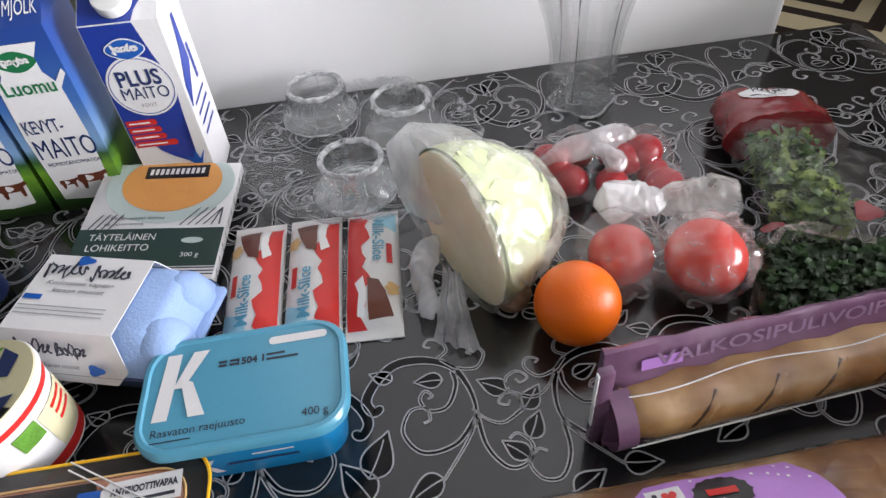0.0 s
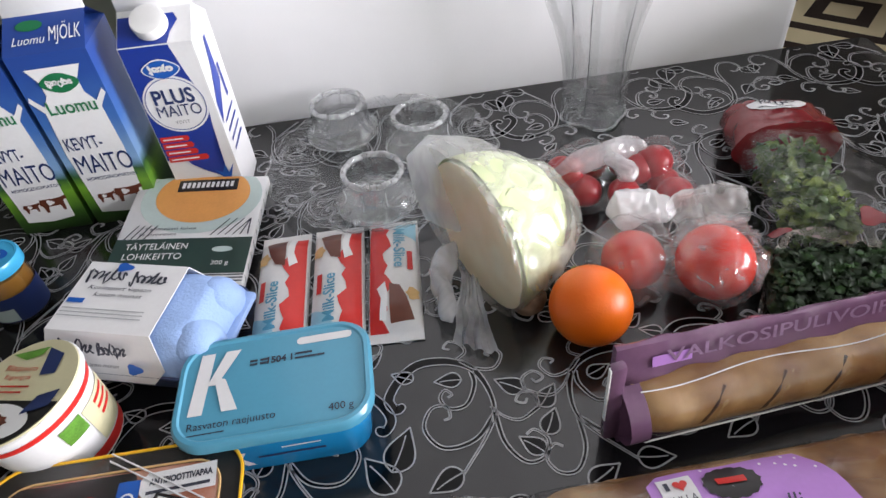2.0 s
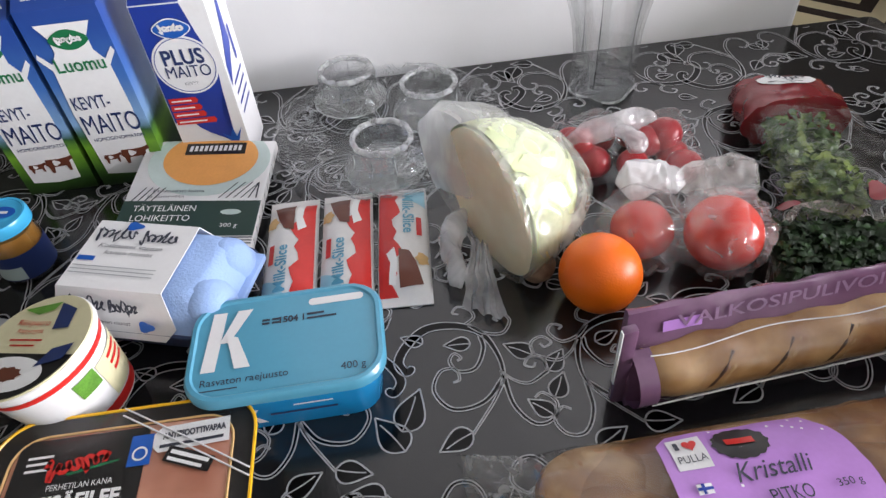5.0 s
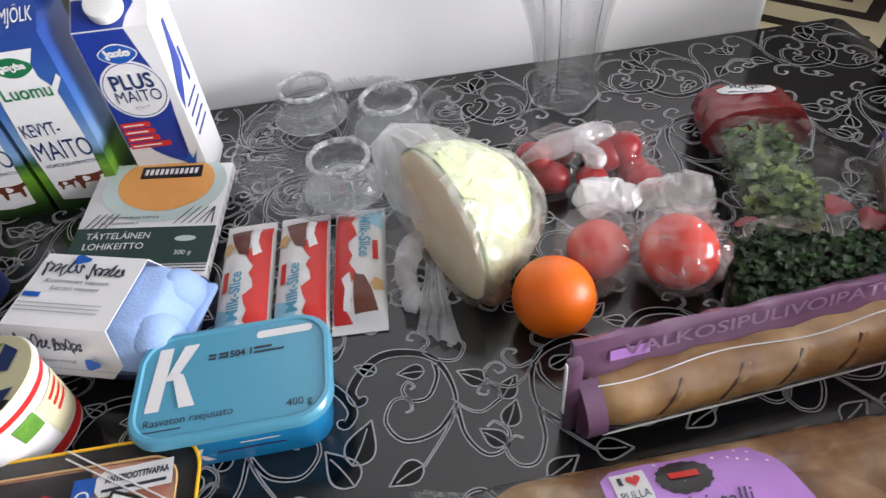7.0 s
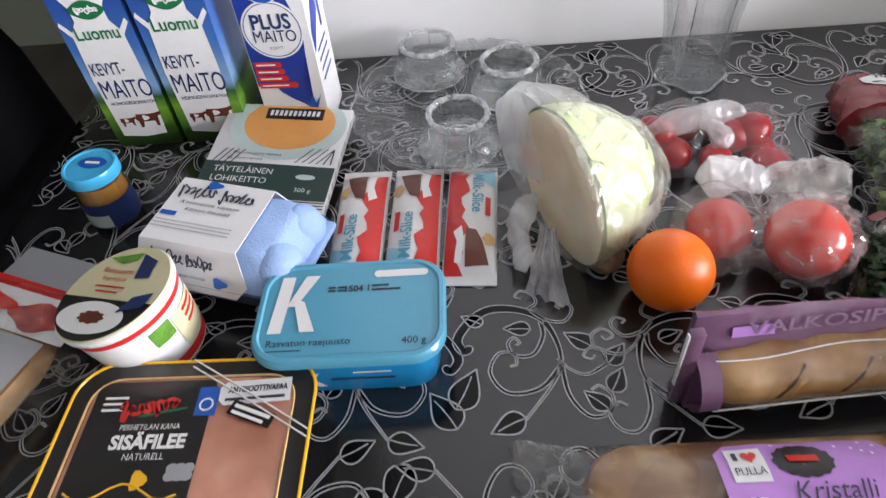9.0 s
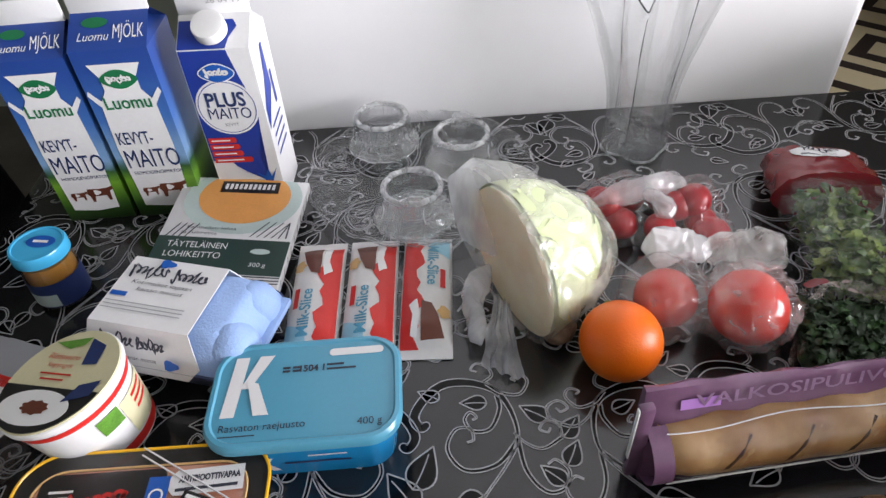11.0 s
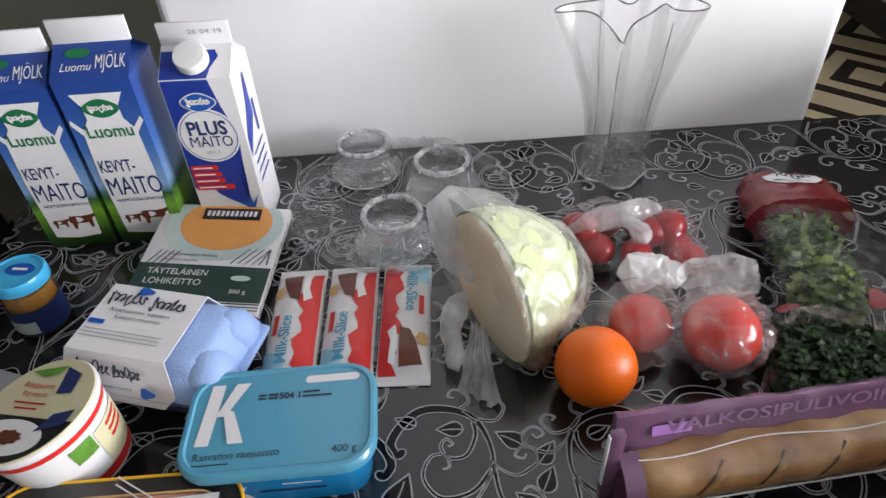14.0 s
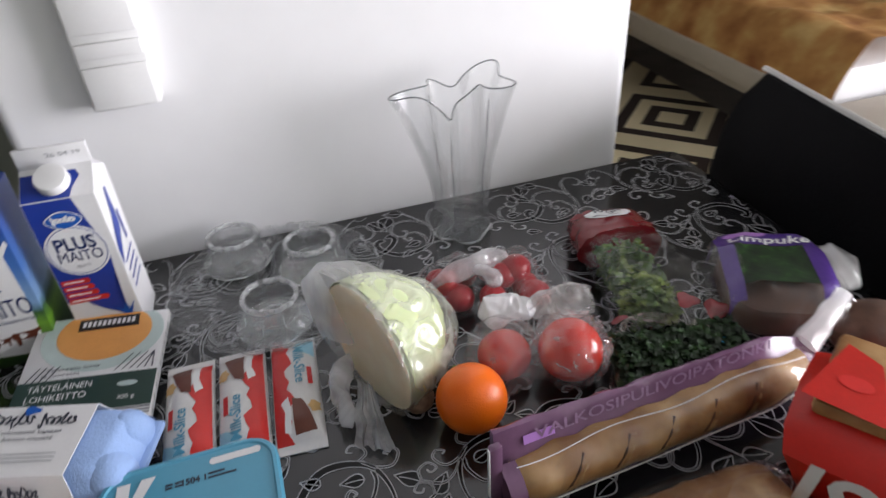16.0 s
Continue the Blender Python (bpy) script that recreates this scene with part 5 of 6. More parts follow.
def cold_cut_bag():
    t = thing("bread_roll_bag", pose(-0.4311, 0.3196, 0, 0, 0, -11.2) @ sized(1.035), "clear bag of flat bread with red and white header", "bread bag")
    part("roll", crumple(loft([ring(rrect(0.10, 0.17, 0.03), 0.003), ring(rrect(0.124, 0.194, 0.04), 0.016), ring(rrect(0.112, 0.18, 0.04), 0.030), ring(rrect(0.07, 0.13, 0.03), 0.036)]), 0.002, 25, 2), M["bread"], t, "pale flat bread", pose(0, -0.06, 0))
    b = pillow(0.150, 0.290, 0.038, 0.03, 24, 40, 0.004, 3.0)
    part("bag", b, M["film_clear"], t, "crinkled clear bag", pose(0, -0.035, 0))
    z = 0.036
    part("header", crumple(block(-0.073, 0.073, 0.075, 0.118, 0.010, 0.0112), 0.0015, 40), M["grey"], t, "grey translucent header")
    part("red_band", flat([(-0.072, 0.060), (0.072, 0.060), (0.072, 0.074), (-0.072, 0.074)], 0.026), M["red"], t, "red printed band")
    part("picture", flat(rect(-0.070, 0.072, 0.020, 0.060), 0.034), M["paper"], t, "white printed field")
    part("picture_meat", flat(oval(0.030, 0.014, 0.030, 0.038, 20, 0.15, 4), 0.0348), M["salami"], t, "cured meat picture")
    part("picture_meat", flat(oval(0.030, 0.010, -0.03, 0.042, 20, 0.15, 3), 0.0352), M["red"], t)
    part("label", flat(rect(-0.060, 0.062, -0.050, 0.016), 0.0395), M["grey"], t, "pale grey printed label")
    for k in range(7):
        part("small_print", flat(rect(-0.05, 0.05 - 0.006 * (k % 3), 0.008 - 0.007 * k, 0.0095 - 0.007 * k), 0.0399), M["grey"], t)


cold_cut_bag()


def orange_fruit():
    t = thing("orange", pose(0.1520, 0.4630, 0.0360) @ sized(0.935), "ripe orange fruit on the dark cloth", "orange")
    bm = ball(0.0390, s=(1.0, 1.0, 0.975), sub=5)
    for v in bm.verts:
        v.co *= 1 + 0.006 * noise.noise(v.co * 30) + 0.0012 * noise.noise(v.co * 400)
    bm.transform(pose(0, 0, -0.0005))
    part("peel", bm, M["orange"], t)
    part("stem_scar", lathe([(0.0032, 0.0), (0.0024, 0.0012), (0.0, 0.0014)], 10), M["stem"], t, "", pose(-0.014, 0.026, 0.0245, -45, -25, 0))


orange_fruit()


def pleated(pts, w, taper, pleats=5, seed=0.0, flat_z=1.0, n=36, steps=40):
    """Gathered film: a soft tube along a curve, with lengthwise pleats and crumples."""
    pts = [Vector(p) for p in pts]
    ext = [pts[0] * 2 - pts[1]] + pts + [pts[-1] * 2 - pts[-2]]
    rings = []
    for k in range(steps + 1):
        s = k / steps * (len(pts) - 1)
        q = min(int(s), len(pts) - 2)
        u = s - q
        p0, p1, p2, p3 = ext[q:q + 4]
        p = 0.5 * (2 * p1 + (p2 - p0) * u + (2 * p0 - 5 * p1 + 4 * p2 - p3) * u * u + (3 * p1 - p0 - 3 * p2 + p3) * u ** 3)
        d = (p2 - p1).normalized()
        side = d.cross(Vector((0, 0, 1))).normalized()
        up = side.cross(d)
        f = k / steps
        rr_ = w * taper(f) * (0.06 + 0.94 * math.sin(math.pi * min(0.5, 2.2 * f, 2.2 * (1 - f))))
        row = []
        for i in range(n):
            a = 2 * math.pi * i / n
            v = side * math.cos(a) + up * math.sin(a) * flat_z
            ridge = 0.95 + 0.09 * abs(math.sin(pleats * a / 2 + 3.0 * noise.noise(Vector((f * 4, seed, 0)))))
            x = p + v * rr_ * ridge
            x = x + noise.noise_vector(x * 42 + Vector((seed, 0, 0))) * w * 0.55
            x = x + v * w * 0.28 * (0.3 - abs(noise.noise(x * 95 + Vector((0, seed, 0)))))
            x.z = max(0.001, x.z)
            row.append(x)
        rings.append(row)
    return loft(rings)


def cabbage():
    t = thing("cabbage_bag", pose(0.0482, 0.5577, 0, 0, 0, 0.5) @ sized(0.992), "half green cabbage in a milky plastic bag", "cabbage")
    n_ = Vector((-0.80, -0.58, 0.05)).normalized()
    root = Vector((0.45, -0.60, -0.66))
    root = (root - n_ * root.dot(n_)).normalized()
    side = n_.cross(root)
    c = Vector((0.006, -0.030, 0.0635))
    axes = Matrix((root, side, n_)).transposed()
    size = Vector((0.075, 0.058, 0.092))

    def shell(grow, seed):
        """A rounded head that narrows towards the root."""
        bm = ball(1.0, sub=6)
        for v in bm.verts:
            d = v.co.normalized()
            taper = 1 - 0.16 * max(0, d.x) ** 2
            p = axes @ Vector((d.x * size.x, d.y * size.y * taper, d.z * size.z * taper))
            vein = math.sin(11 * math.atan2(d.y, d.z) + 4 * noise.noise(d * 3 + Vector((seed, 0, 0))))
            v.co = p * (1 + grow + 0.03 * noise.noise(p * 18) + 0.016 * vein * (1 - abs(d.x)))
        return bm

    bm = shell(0.0, 0.0)
    r = bmesh.ops.bisect_plane(bm, geom=bm.verts[:] + bm.edges[:] + bm.faces[:], plane_co=(0, 0, 0), plane_no=n_, clear_outer=True)
    edges = [e for e in r["geom_cut"] if isinstance(e, bmesh.types.BMEdge)]
    loop = [e.verts[0].co.copy() for e in edges]
    loop.sort(key=lambda p: math.atan2(p.dot(side), p.dot(root)))
    rings = []
    for k in range(12):
        s = 1 - k / 11.5
        rings.append([p * s + n_ * (0.0 if k == 0 else 0.0015 + 0.0009 * (k % 2) + 0.0012 * noise.noise(p * 60 * s + Vector((k, 0, 0)))) for p in loop[::2]])
    lift = Vector((0, 0, 0.0015)) - Vector((0, 0, min(0.0, c.z + min(v.co.z for v in bm.verts))))
    place = Matrix.Translation(c + lift)
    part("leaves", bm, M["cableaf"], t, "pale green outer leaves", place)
    part("cut_face", loft(rings), M["cabcut"], t, "cream white cut face", place)
    for k, ax in enumerate(((0.5, -0.35, 0.75), (0.8, 0.2, 0.5), (0.3, 0.5, 0.8), (0.85, -0.4, 0.1))):
        axis = Vector(ax).normalized()
        sh = shell(0.018 + 0.010 * k, 3.0 + k)
        kill = []
        for v in sh.verts:
            d = v.co.normalized()
            lim = 0.60 + 0.14 * noise.noise(d * 4 + Vector((k * 3.0, 0, 0)))
            gap = d.dot(axis) - lim
            if gap < 0 or v.co.dot(n_) > -0.001:
                kill.append(v)
            else:
                v.co *= 1 + 0.035 * max(0, 1 - gap / 0.10) * (0.6 + 0.4 * math.sin(d.z * 40 + d.x * 30))
        bmesh.ops.delete(sh, geom=kill, context="VERTS")
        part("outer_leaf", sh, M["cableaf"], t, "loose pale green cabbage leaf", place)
    part("root_stub", crumple(ball(0.017, root * 0.074 - n_ * 0.018, (1, 1, 0.9), 4), 0.003, 80, 0, False), M["cabroot"], t, "brown cut root", place)
    # bag: close on the cut face and round the head, a wide peak of spare film behind it
    film = ball(1.0, sub=6)
    for v in film.verts:
        d = v.co.normalized()
        p = axes @ Vector((d.x * size.x, d.y * size.y, d.z * size.z)) * 1.07
        k = p.normalized()
        spare = 0.030 * max(0, k.dot(Vector((-0.42, 0.82, 0.40)).normalized())) ** 7 + 0.022 * max(0, k.dot(Vector((-0.72, 0.68, -0.10)).normalized())) ** 6 + 0.012 * max(0, k.dot(Vector((0.95, 0.3, -0.1)))) ** 4
        p += k * (spare - 0.007 * abs(noise.noise(p * 40)) + 0.003 * noise.noise(p * 18))
        over = p.dot(n_) - 0.006
        if over > 0:
            p -= n_ * over * 0.96
        p += noise.noise_vector(p * 34) * 0.0022
        v.co = p + c + lift
        v.co.z = max(v.co.z, 0.001)
    bag = part("bag", film, M["film_milky"], t, "milky thin plastic bag")
    bag.data.materials.append(M["film_sheet"])
    bag.data.materials.append(M["film_face"])
    for f in bag.data.polygons:
        d = (f.center - c - lift).normalized()
        f.material_index = 1 if d.dot(Vector((-0.56, 0.80, 0.22)).normalized()) > 0.84 else 0
        if f.normal.dot(n_) > 0.75 and f.material_index == 0:
            f.material_index = 2
    part("bag_tail", pleated([(-0.020, -0.004, 0.034), (-0.030, -0.030, 0.026), (-0.030, -0.060, 0.020), (-0.020, -0.088, 0.010)], 0.011, lambda s: 1.0 - 0.2 * s, 4, 2.0), M["film_tuft"], t, "twisted tail of the bag")
    rows = []
    for j in range(13):
        s = j / 12
        row = []
        for i in range(13):
            x = (i / 12 - 0.5) * 2 * (0.007 + 0.013 * s)
            row.append((-0.004 + 0.004 * s + x, -0.052 - 0.064 * s - 0.35 * x, 0.030 * (1 - s) ** 1.3 + 0.006 + 0.004 * math.sin(i * 1.6 + 2 * s)))
        rows.append(row)
    part("bag_tail_end", crumple(loft(rows, False, False), 0.003, 60), M["film_tuft"], t, "flat end of the bag's tail")


cabbage()


def d_out(p, cx, cy, cz):
    return (p - Vector((cx, cy, cz))).normalized()


def bagged(name, m, label, category, centres, r, material, item, bag_scale, film, seed, knots, flatten=(1, 1, 0.92), sub=3):
    t = thing(name, m, label, category)
    rnd = random.Random(seed)
    grow = [c[3] if len(c) > 3 else rnd.uniform(0.9, 1.08) for c in centres]
    centres = [c[:3] for c in centres]
    for (x, y, z), g in zip(centres, grow):
        k = r * g
        bm = ball(k, s=flatten, sub=sub)
        for v in bm.verts:
            v.co *= 1 + 0.03 * noise.noise(v.co * 40 + Vector((seed, x * 90, 0)))
        part(item, bm, material, t, "", pose(x, y, z, rnd.uniform(-25, 25), rnd.uniform(-25, 25), rnd.uniform(0, 360)))
    cx = sum(c[0] for c in centres) / len(centres)
    cy = sum(c[1] for c in centres) / len(centres)
    cz = sum(c[2] for c in centres) / len(centres)
    film_bm = ball(1.0, sub=5)
    for v in film_bm.verts:
        d = v.co.normalized()
        reach = 0.0
        for c in centres:
            o = Vector(c) - Vector((cx, cy, cz))
            b = o.dot(d)
            disc = b * b - o.length_squared + (r * bag_scale) ** 2
            if disc > 0:
                reach = max(reach, b + math.sqrt(disc))
            else:
                reach = max(reach, b + r * 0.3)
        v.co = Vector((cx, cy, cz)) + d * reach
    bmesh.ops.smooth_vert(film_bm, verts=film_bm.verts, factor=0.5, use_axis_x=True, use_axis_y=True, use_axis_z=True)
    bmesh.ops.smooth_vert(film_bm, verts=film_bm.verts, factor=0.5, use_axis_x=True, use_axis_y=True, use_axis_z=True)
    for v in film_bm.verts:
        v.co += noise.noise_vector(v.co * 55 + Vector((seed, 0, 0))) * 0.004 + d_out(v.co, cx, cy, cz) * (0.006 * (0.4 - abs(noise.noise(v.co * 70 + Vector((0, seed, 0))))))
        q = Vector((v.co.x * 95, v.co.y * 38, v.co.z * 38 + seed))
        v.co += d_out(v.co, cx, cy, cz) * 0.0035 * (1 - 3 * abs(noise.noise(q)))
        v.co.z = max(0.001, v.co.z)
    part("bag", film_bm, film, t, "thin crinkled plastic bag")
    for i, (pts, w) in enumerate(knots):
        part("gathered_film", pleated(pts, w[0], w[1], w[2], seed + i), M[w[3]], t, "white gathered film")
    return t


bagged("radish_bag", pose(0.1990, 0.6657, 0) @ sized(0.976), "bunch of red radishes in a clear plastic bag", "radishes",
       [(-0.052, 0.018, 0.019), (-0.030, -0.022, 0.019), (-0.046, -0.006, 0.034), (-0.018, 0.026, 0.019), (0.044, 0.018, 0.019), (0.058, -0.012, 0.019), (0.030, -0.006, 0.034), (0.048, 0.0, 0.038), (0.012, -0.030, 0.02), (0.020, 0.028, 0.02), (0.066, -0.034, 0.018)],
       0.0195, M["radish"], "radish", 1.32, M["film_bag"], 3, [([(-0.066, -0.014, 0.036), (-0.034, -0.006, 0.046), (-0.002, 0.006, 0.051), (0.022, 0.014, 0.050), (0.046, 0.022, 0.042)], (0.0105, lambda s: 1.5 - 1.2 * s + 1.1 * s * s, 8, "film_tuft")),
        ([(-0.010, 0.002, 0.052), (0.008, -0.016, 0.047), (0.018, -0.036, 0.040)], (0.008, lambda s: 1.0 + 0.5 * s, 6, "film_tuft"))])
bagged("tomato_bag", pose(0.2582, 0.5320, 0, 0, 0, 0.6) @ sized(0.975), "two red tomatoes in a knotted clear plastic bag", "tomatoes",
       [(-0.060, -0.006, 0.029, 0.84), (0.012, -0.022, 0.037, 1.0)], 0.0365, M["tomato"], "tomato", 1.17, M["film_creased"], 5,
       [([(-0.078, 0.044, 0.046), (-0.062, 0.044, 0.052), (-0.046, 0.042, 0.050), (-0.024, 0.042, 0.046), (-0.012, 0.040, 0.046)], (0.0165, lambda s: 1.25 - 0.75 * s, 6, "film_knot")),
        ([(-0.022, 0.042, 0.046), (0.002, 0.040, 0.056), (0.030, 0.034, 0.058), (0.052, 0.022, 0.048)], (0.019, lambda s: 0.5 + 1.2 * s - 0.5 * s * s, 9, "film_milky")),
        ([(-0.020, 0.036, 0.046), (-0.018, 0.012, 0.040), (-0.020, -0.020, 0.020), (-0.012, -0.040, 0.008)], (0.012, lambda s: 0.6 + 0.7 * s, 7, "film_bag"))], (1, 1, 0.86), 4)


def foliage(t, n, box, material, size, seed, name="leaf_clump"):
    """Many small curled leaves, as one mesh."""
    rnd = random.Random(seed)
    vs, fs = [], []
    for _ in range(n):
        x, y, z = (rnd.uniform(a, b) for a, b in box)
        m = pose(x, y, z, rnd.uniform(-50, 50), rnd.uniform(-50, 50), rnd.uniform(0, 360))
        s = size * rnd.uniform(0.6, 1.2)
        o = len(vs)
        for i in range(5):
            u = i / 4
            w = s * 0.5 * math.sin(math.pi * min(1, u * 0.85 + 0.12)) * (1 + 0.3 * (i % 2))
            for k in (-1, 0, 1):
                vs.append(m @ Vector((s * (u - 0.5) * 1.4, k * w, abs(k) * w * 0.45 + 0.25 * s * math.sin(u * 3) + rnd.uniform(-0.08, 0.08) * s)))
        for i in range(4):
            for k in range(2):
                a = o + i * 3 + k
                fs.append((a, a + 1, a + 4, a + 3))
    vs = [(v[0], v[1], max(0.002, v[2])) for v in vs]
    me = bpy.data.meshes.new(name)
    me.from_pydata(vs, [], fs)
    me.polygons.foreach_set("use_smooth", [True] * len(me.polygons))
    me.materials.append(material)
    ob = new(name, me)
    ob.parent = t
    tagged(ob, kind="stuff")


def bag_loft(sections, seed, wr=0.003, n=28):
    """A bag along y: sections of (y, x centre, width, height)."""
    rings = []
    for j, (y, cx, w, h) in enumerate(sections):
        rr_ = []
        for i in range(n):
            a = 2 * math.pi * i / n
            x, z = math.cos(a), math.sin(a)
            x = math.copysign(abs(x) ** 0.75, x) * w / 2
            z = h / 2 + math.copysign(abs(z) ** 0.85, z) * h / 2
            rr_.append(Vector((cx + x, y, z)))
        rings.append(rr_)
    bm = loft(rings)
    bmesh.ops.subdivide_edges(bm, edges=[e for e in bm.edges if abs(e.verts[0].co.y - e.verts[1].co.y) > 0.002], cuts=3)
    bmesh.ops.subdivide_edges(bm, edges=bm.edges[:], cuts=1)
    for v in bm.verts:
        v.co += noise.noise_vector(v.co * 45 + Vector((seed, seed, 0))) * wr
        v.co.z += wr * 1.6 * (0.35 - abs(noise.noise(Vector((v.co.x * 75 + seed, v.co.y * 38, 0)))))
        v.co.z = max(0.001, v.co.z)
    return bm


def herb_pack():
    t = thing("salad_bag", pose(0.3978, 0.6358, 0, 0, 0, 0.4) @ sized(0.955), "long wine red and clear bag of leafy salad", "salad bag")
    foliage(t, 1100, ((-0.042, 0.018), (-0.090, 0.05), (0.008, 0.052)), M["leaf"], 0.0080, 11, "lettuce_leaves")
    herbs = part("herb_bed", crumple(bag_loft([(-0.110, -0.008, 0.110, 0.030), (-0.125, -0.008, 0.150, 0.034), (-0.165, -0.010, 0.165, 0.030), (-0.190, -0.012, 0.160, 0.012)], 9.0, 0.004), 0.003, 90), M["darkleaf"], t, "dense dark green herbs")
    foliage(t, 1900, ((-0.088, 0.068), (-0.192, -0.112), (0.020, 0.038)), M["darkleaf"], 0.0062, 12, "dark_leaves")
    skin = part("bag", bag_loft([(0.085, -0.005, 0.105, 0.052), (0.03, -0.003, 0.114, 0.064), (-0.03, 0.008, 0.132, 0.066), (-0.08, 0.008, 0.160, 0.060), (-0.105, 0.004, 0.172, 0.046), (-0.120, 0.000, 0.176, 0.030)], 4.0, 0.006), M["film_clear"], t, "clear glossy bag film")
    red = part("red_end", bag_loft([(0.158, 0.004, 0.085, 0.012), (0.140, 0.0, 0.104, 0.042), (0.110, -0.003, 0.112, 0.058), (0.080, -0.005, 0.114, 0.062), (0.052, -0.005, 0.117, 0.066)], 6.0, 0.005), M["winered"], t, "wine red printed bag end")
    sf = surf_of(red)
    part("oval_label", draped(oval(0.034, 0.017, -0.006, 0.106, 24), sf, 0.001), M["paper"], t, "white oval label")
    ob = script(t, -0.006, 0.107, 0.044, 0.012, pose(0, 0, 0), 6, "ink", 0.0009, "")
    for v in ob.data.vertices:
        v.co.z = sf(v.co.x, v.co.y) + 0.0018
    for x0, x1, y in ((-0.030, 0.010, 0.0955), (-0.026, 0.016, 0.116)):
        part("label_text", draped(rect(x0, x1, y, y + 0.002), sf, 0.0018), M["ink"], t)
    s1, s2 = surf_of(skin), surf_of(herbs)
    sb = lambda x, y: max(s1(x, y), s2(x, y) + 0.003)

    def band(pts, w0, w1):
        """A strip of varying width along a line, as a polygon."""
        q = [Vector(p) for p in pts]
        lft, rgt = [], []
        for i, p in enumerate(q):
            d = (q[min(i + 1, len(q) - 1)] - q[max(i - 1, 0)]).normalized()
            w = w0 + (w1 - w0) * (i % 2)
            lft.append((p.x - d.y * w, p.y + d.x * w))
            rgt.append((p.x + d.y * w * 0.6, p.y - d.x * w * 0.6))
        return lft[::-1] + rgt

    part("folded_edge", draped(band([(-0.102, -0.190), (-0.094, -0.168), (-0.084, -0.142), (-0.072, -0.118), (-0.056, -0.102), (-0.038, -0.104), (-0.014, -0.110), (0.014, -0.117), (0.044, -0.124), (0.078, -0.138)], 0.0030, 0.0055), sb, 0.001, 0.004), M["film_edge"], t, "creased folded edge of the clear bag")
    for x, y, w, h in ((-0.066, -0.098, 0.010, 0.006), (0.020, -0.094, 0.014, 0.008), (0.052, -0.106, 0.016, 0.009)):
        part("red_print", draped(oval(w, h, x, y, 18, 0.2, 3), sb, 0.0012, 0.004), M["winered"], t, "red print on the clear bag")
    part("teal_print", draped([(0.030, -0.150), (0.046, -0.152), (0.044, -0.144), (0.034, -0.143)], sb, 0.0012, 0.004), M["jarlid"], t, "small teal print")


herb_pack()


def bread_bag_dark():
    t = thing("loaf_bag", pose(0.5400, 0.5680, 0, 0, 0, -17.2) @ sized(0.98), "dark loaf in violet printed plastic bag", "bread bag")
    part("loaf", crumple(loft([ring(rrect(0.09, 0.10, 0.03), 0.004), ring(rrect(0.125, 0.145, 0.04), 0.02), ring(rrect(0.122, 0.14, 0.04), 0.05), ring(rrect(0.08, 0.10, 0.035), 0.066)]), 0.003, 30), M["rye"], t, "dark rye loaf")
    film = [ring(rrect(0.13, 0.15, 0.035), 0.002), ring(rrect(0.150, 0.172, 0.045), 0.02), ring(rrect(0.146, 0.168, 0.045), 0.055), ring(rrect(0.095, 0.115, 0.035), 0.075)]
    bm = loft(film)
    bmesh.ops.subdivide_edges(bm, edges=bm.edges[:], cuts=2)
    skin = part("bag", crumple(bm, 0.005, 35, 2), M["film_clear"], t, "clear glossy bag")
    sf = surf_of(skin)
    part("violet_print", draped([(-0.066, 0.030), (0.050, 0.030), (0.050, 0.070), (-0.066, 0.070)], sf, 0.0012, 0.006), M["purple_deep"], t, "violet printed band")
    part("violet_print", draped([(0.030, -0.065), (0.052, -0.065), (0.052, 0.030), (0.030, 0.030)], sf, 0.0012, 0.006), M["purple_deep"], t)
    part("violet_print", draped([(-0.066, -0.065), (-0.050, -0.065), (-0.050, 0.030), (-0.066, 0.030)], sf, 0.0012, 0.006), M["purple_deep"], t)
    part("green_print", draped(rect(-0.050, 0.030, -0.045, 0.029), sf, 0.0008, 0.006), M["darkleaf"], t, "dark green printed field")
    part("brand_mark", draped(oval(0.026, 0.010, -0.030, 0.058), sf, 0.0018, 0.004), M["purple_light"], t, "pale oval brand mark")
    tx = words("Limpuke", 0.015, M["white"], t, pose(-0.008, 0.040, 0), 0.095, shear=0.15, bold=0.0004)
    for v in tx.data.vertices:
        v.co.z = sf(v.co.x, v.co.y) + 0.0024
    part("white_end", crumple(ball(0.03, (0.075, 0.035, 0.040), (1.0, 1.3, 0.9), 4), 0.006, 50), M["film_knot"], t, "white gathered bag end")


bread_bag_dark()


def rye_roll():
    t = thing("rye_roll", pose(0.602, 0.479, 0) @ sized(0.949), "brown rye roll beside the bread bags", "bread roll")
    part("roll", crumple(ball(0.045, (0, 0, 0.032), (1.1, 1.0, 0.72), 4), 0.003, 30), M["rye"], t)


rye_roll()


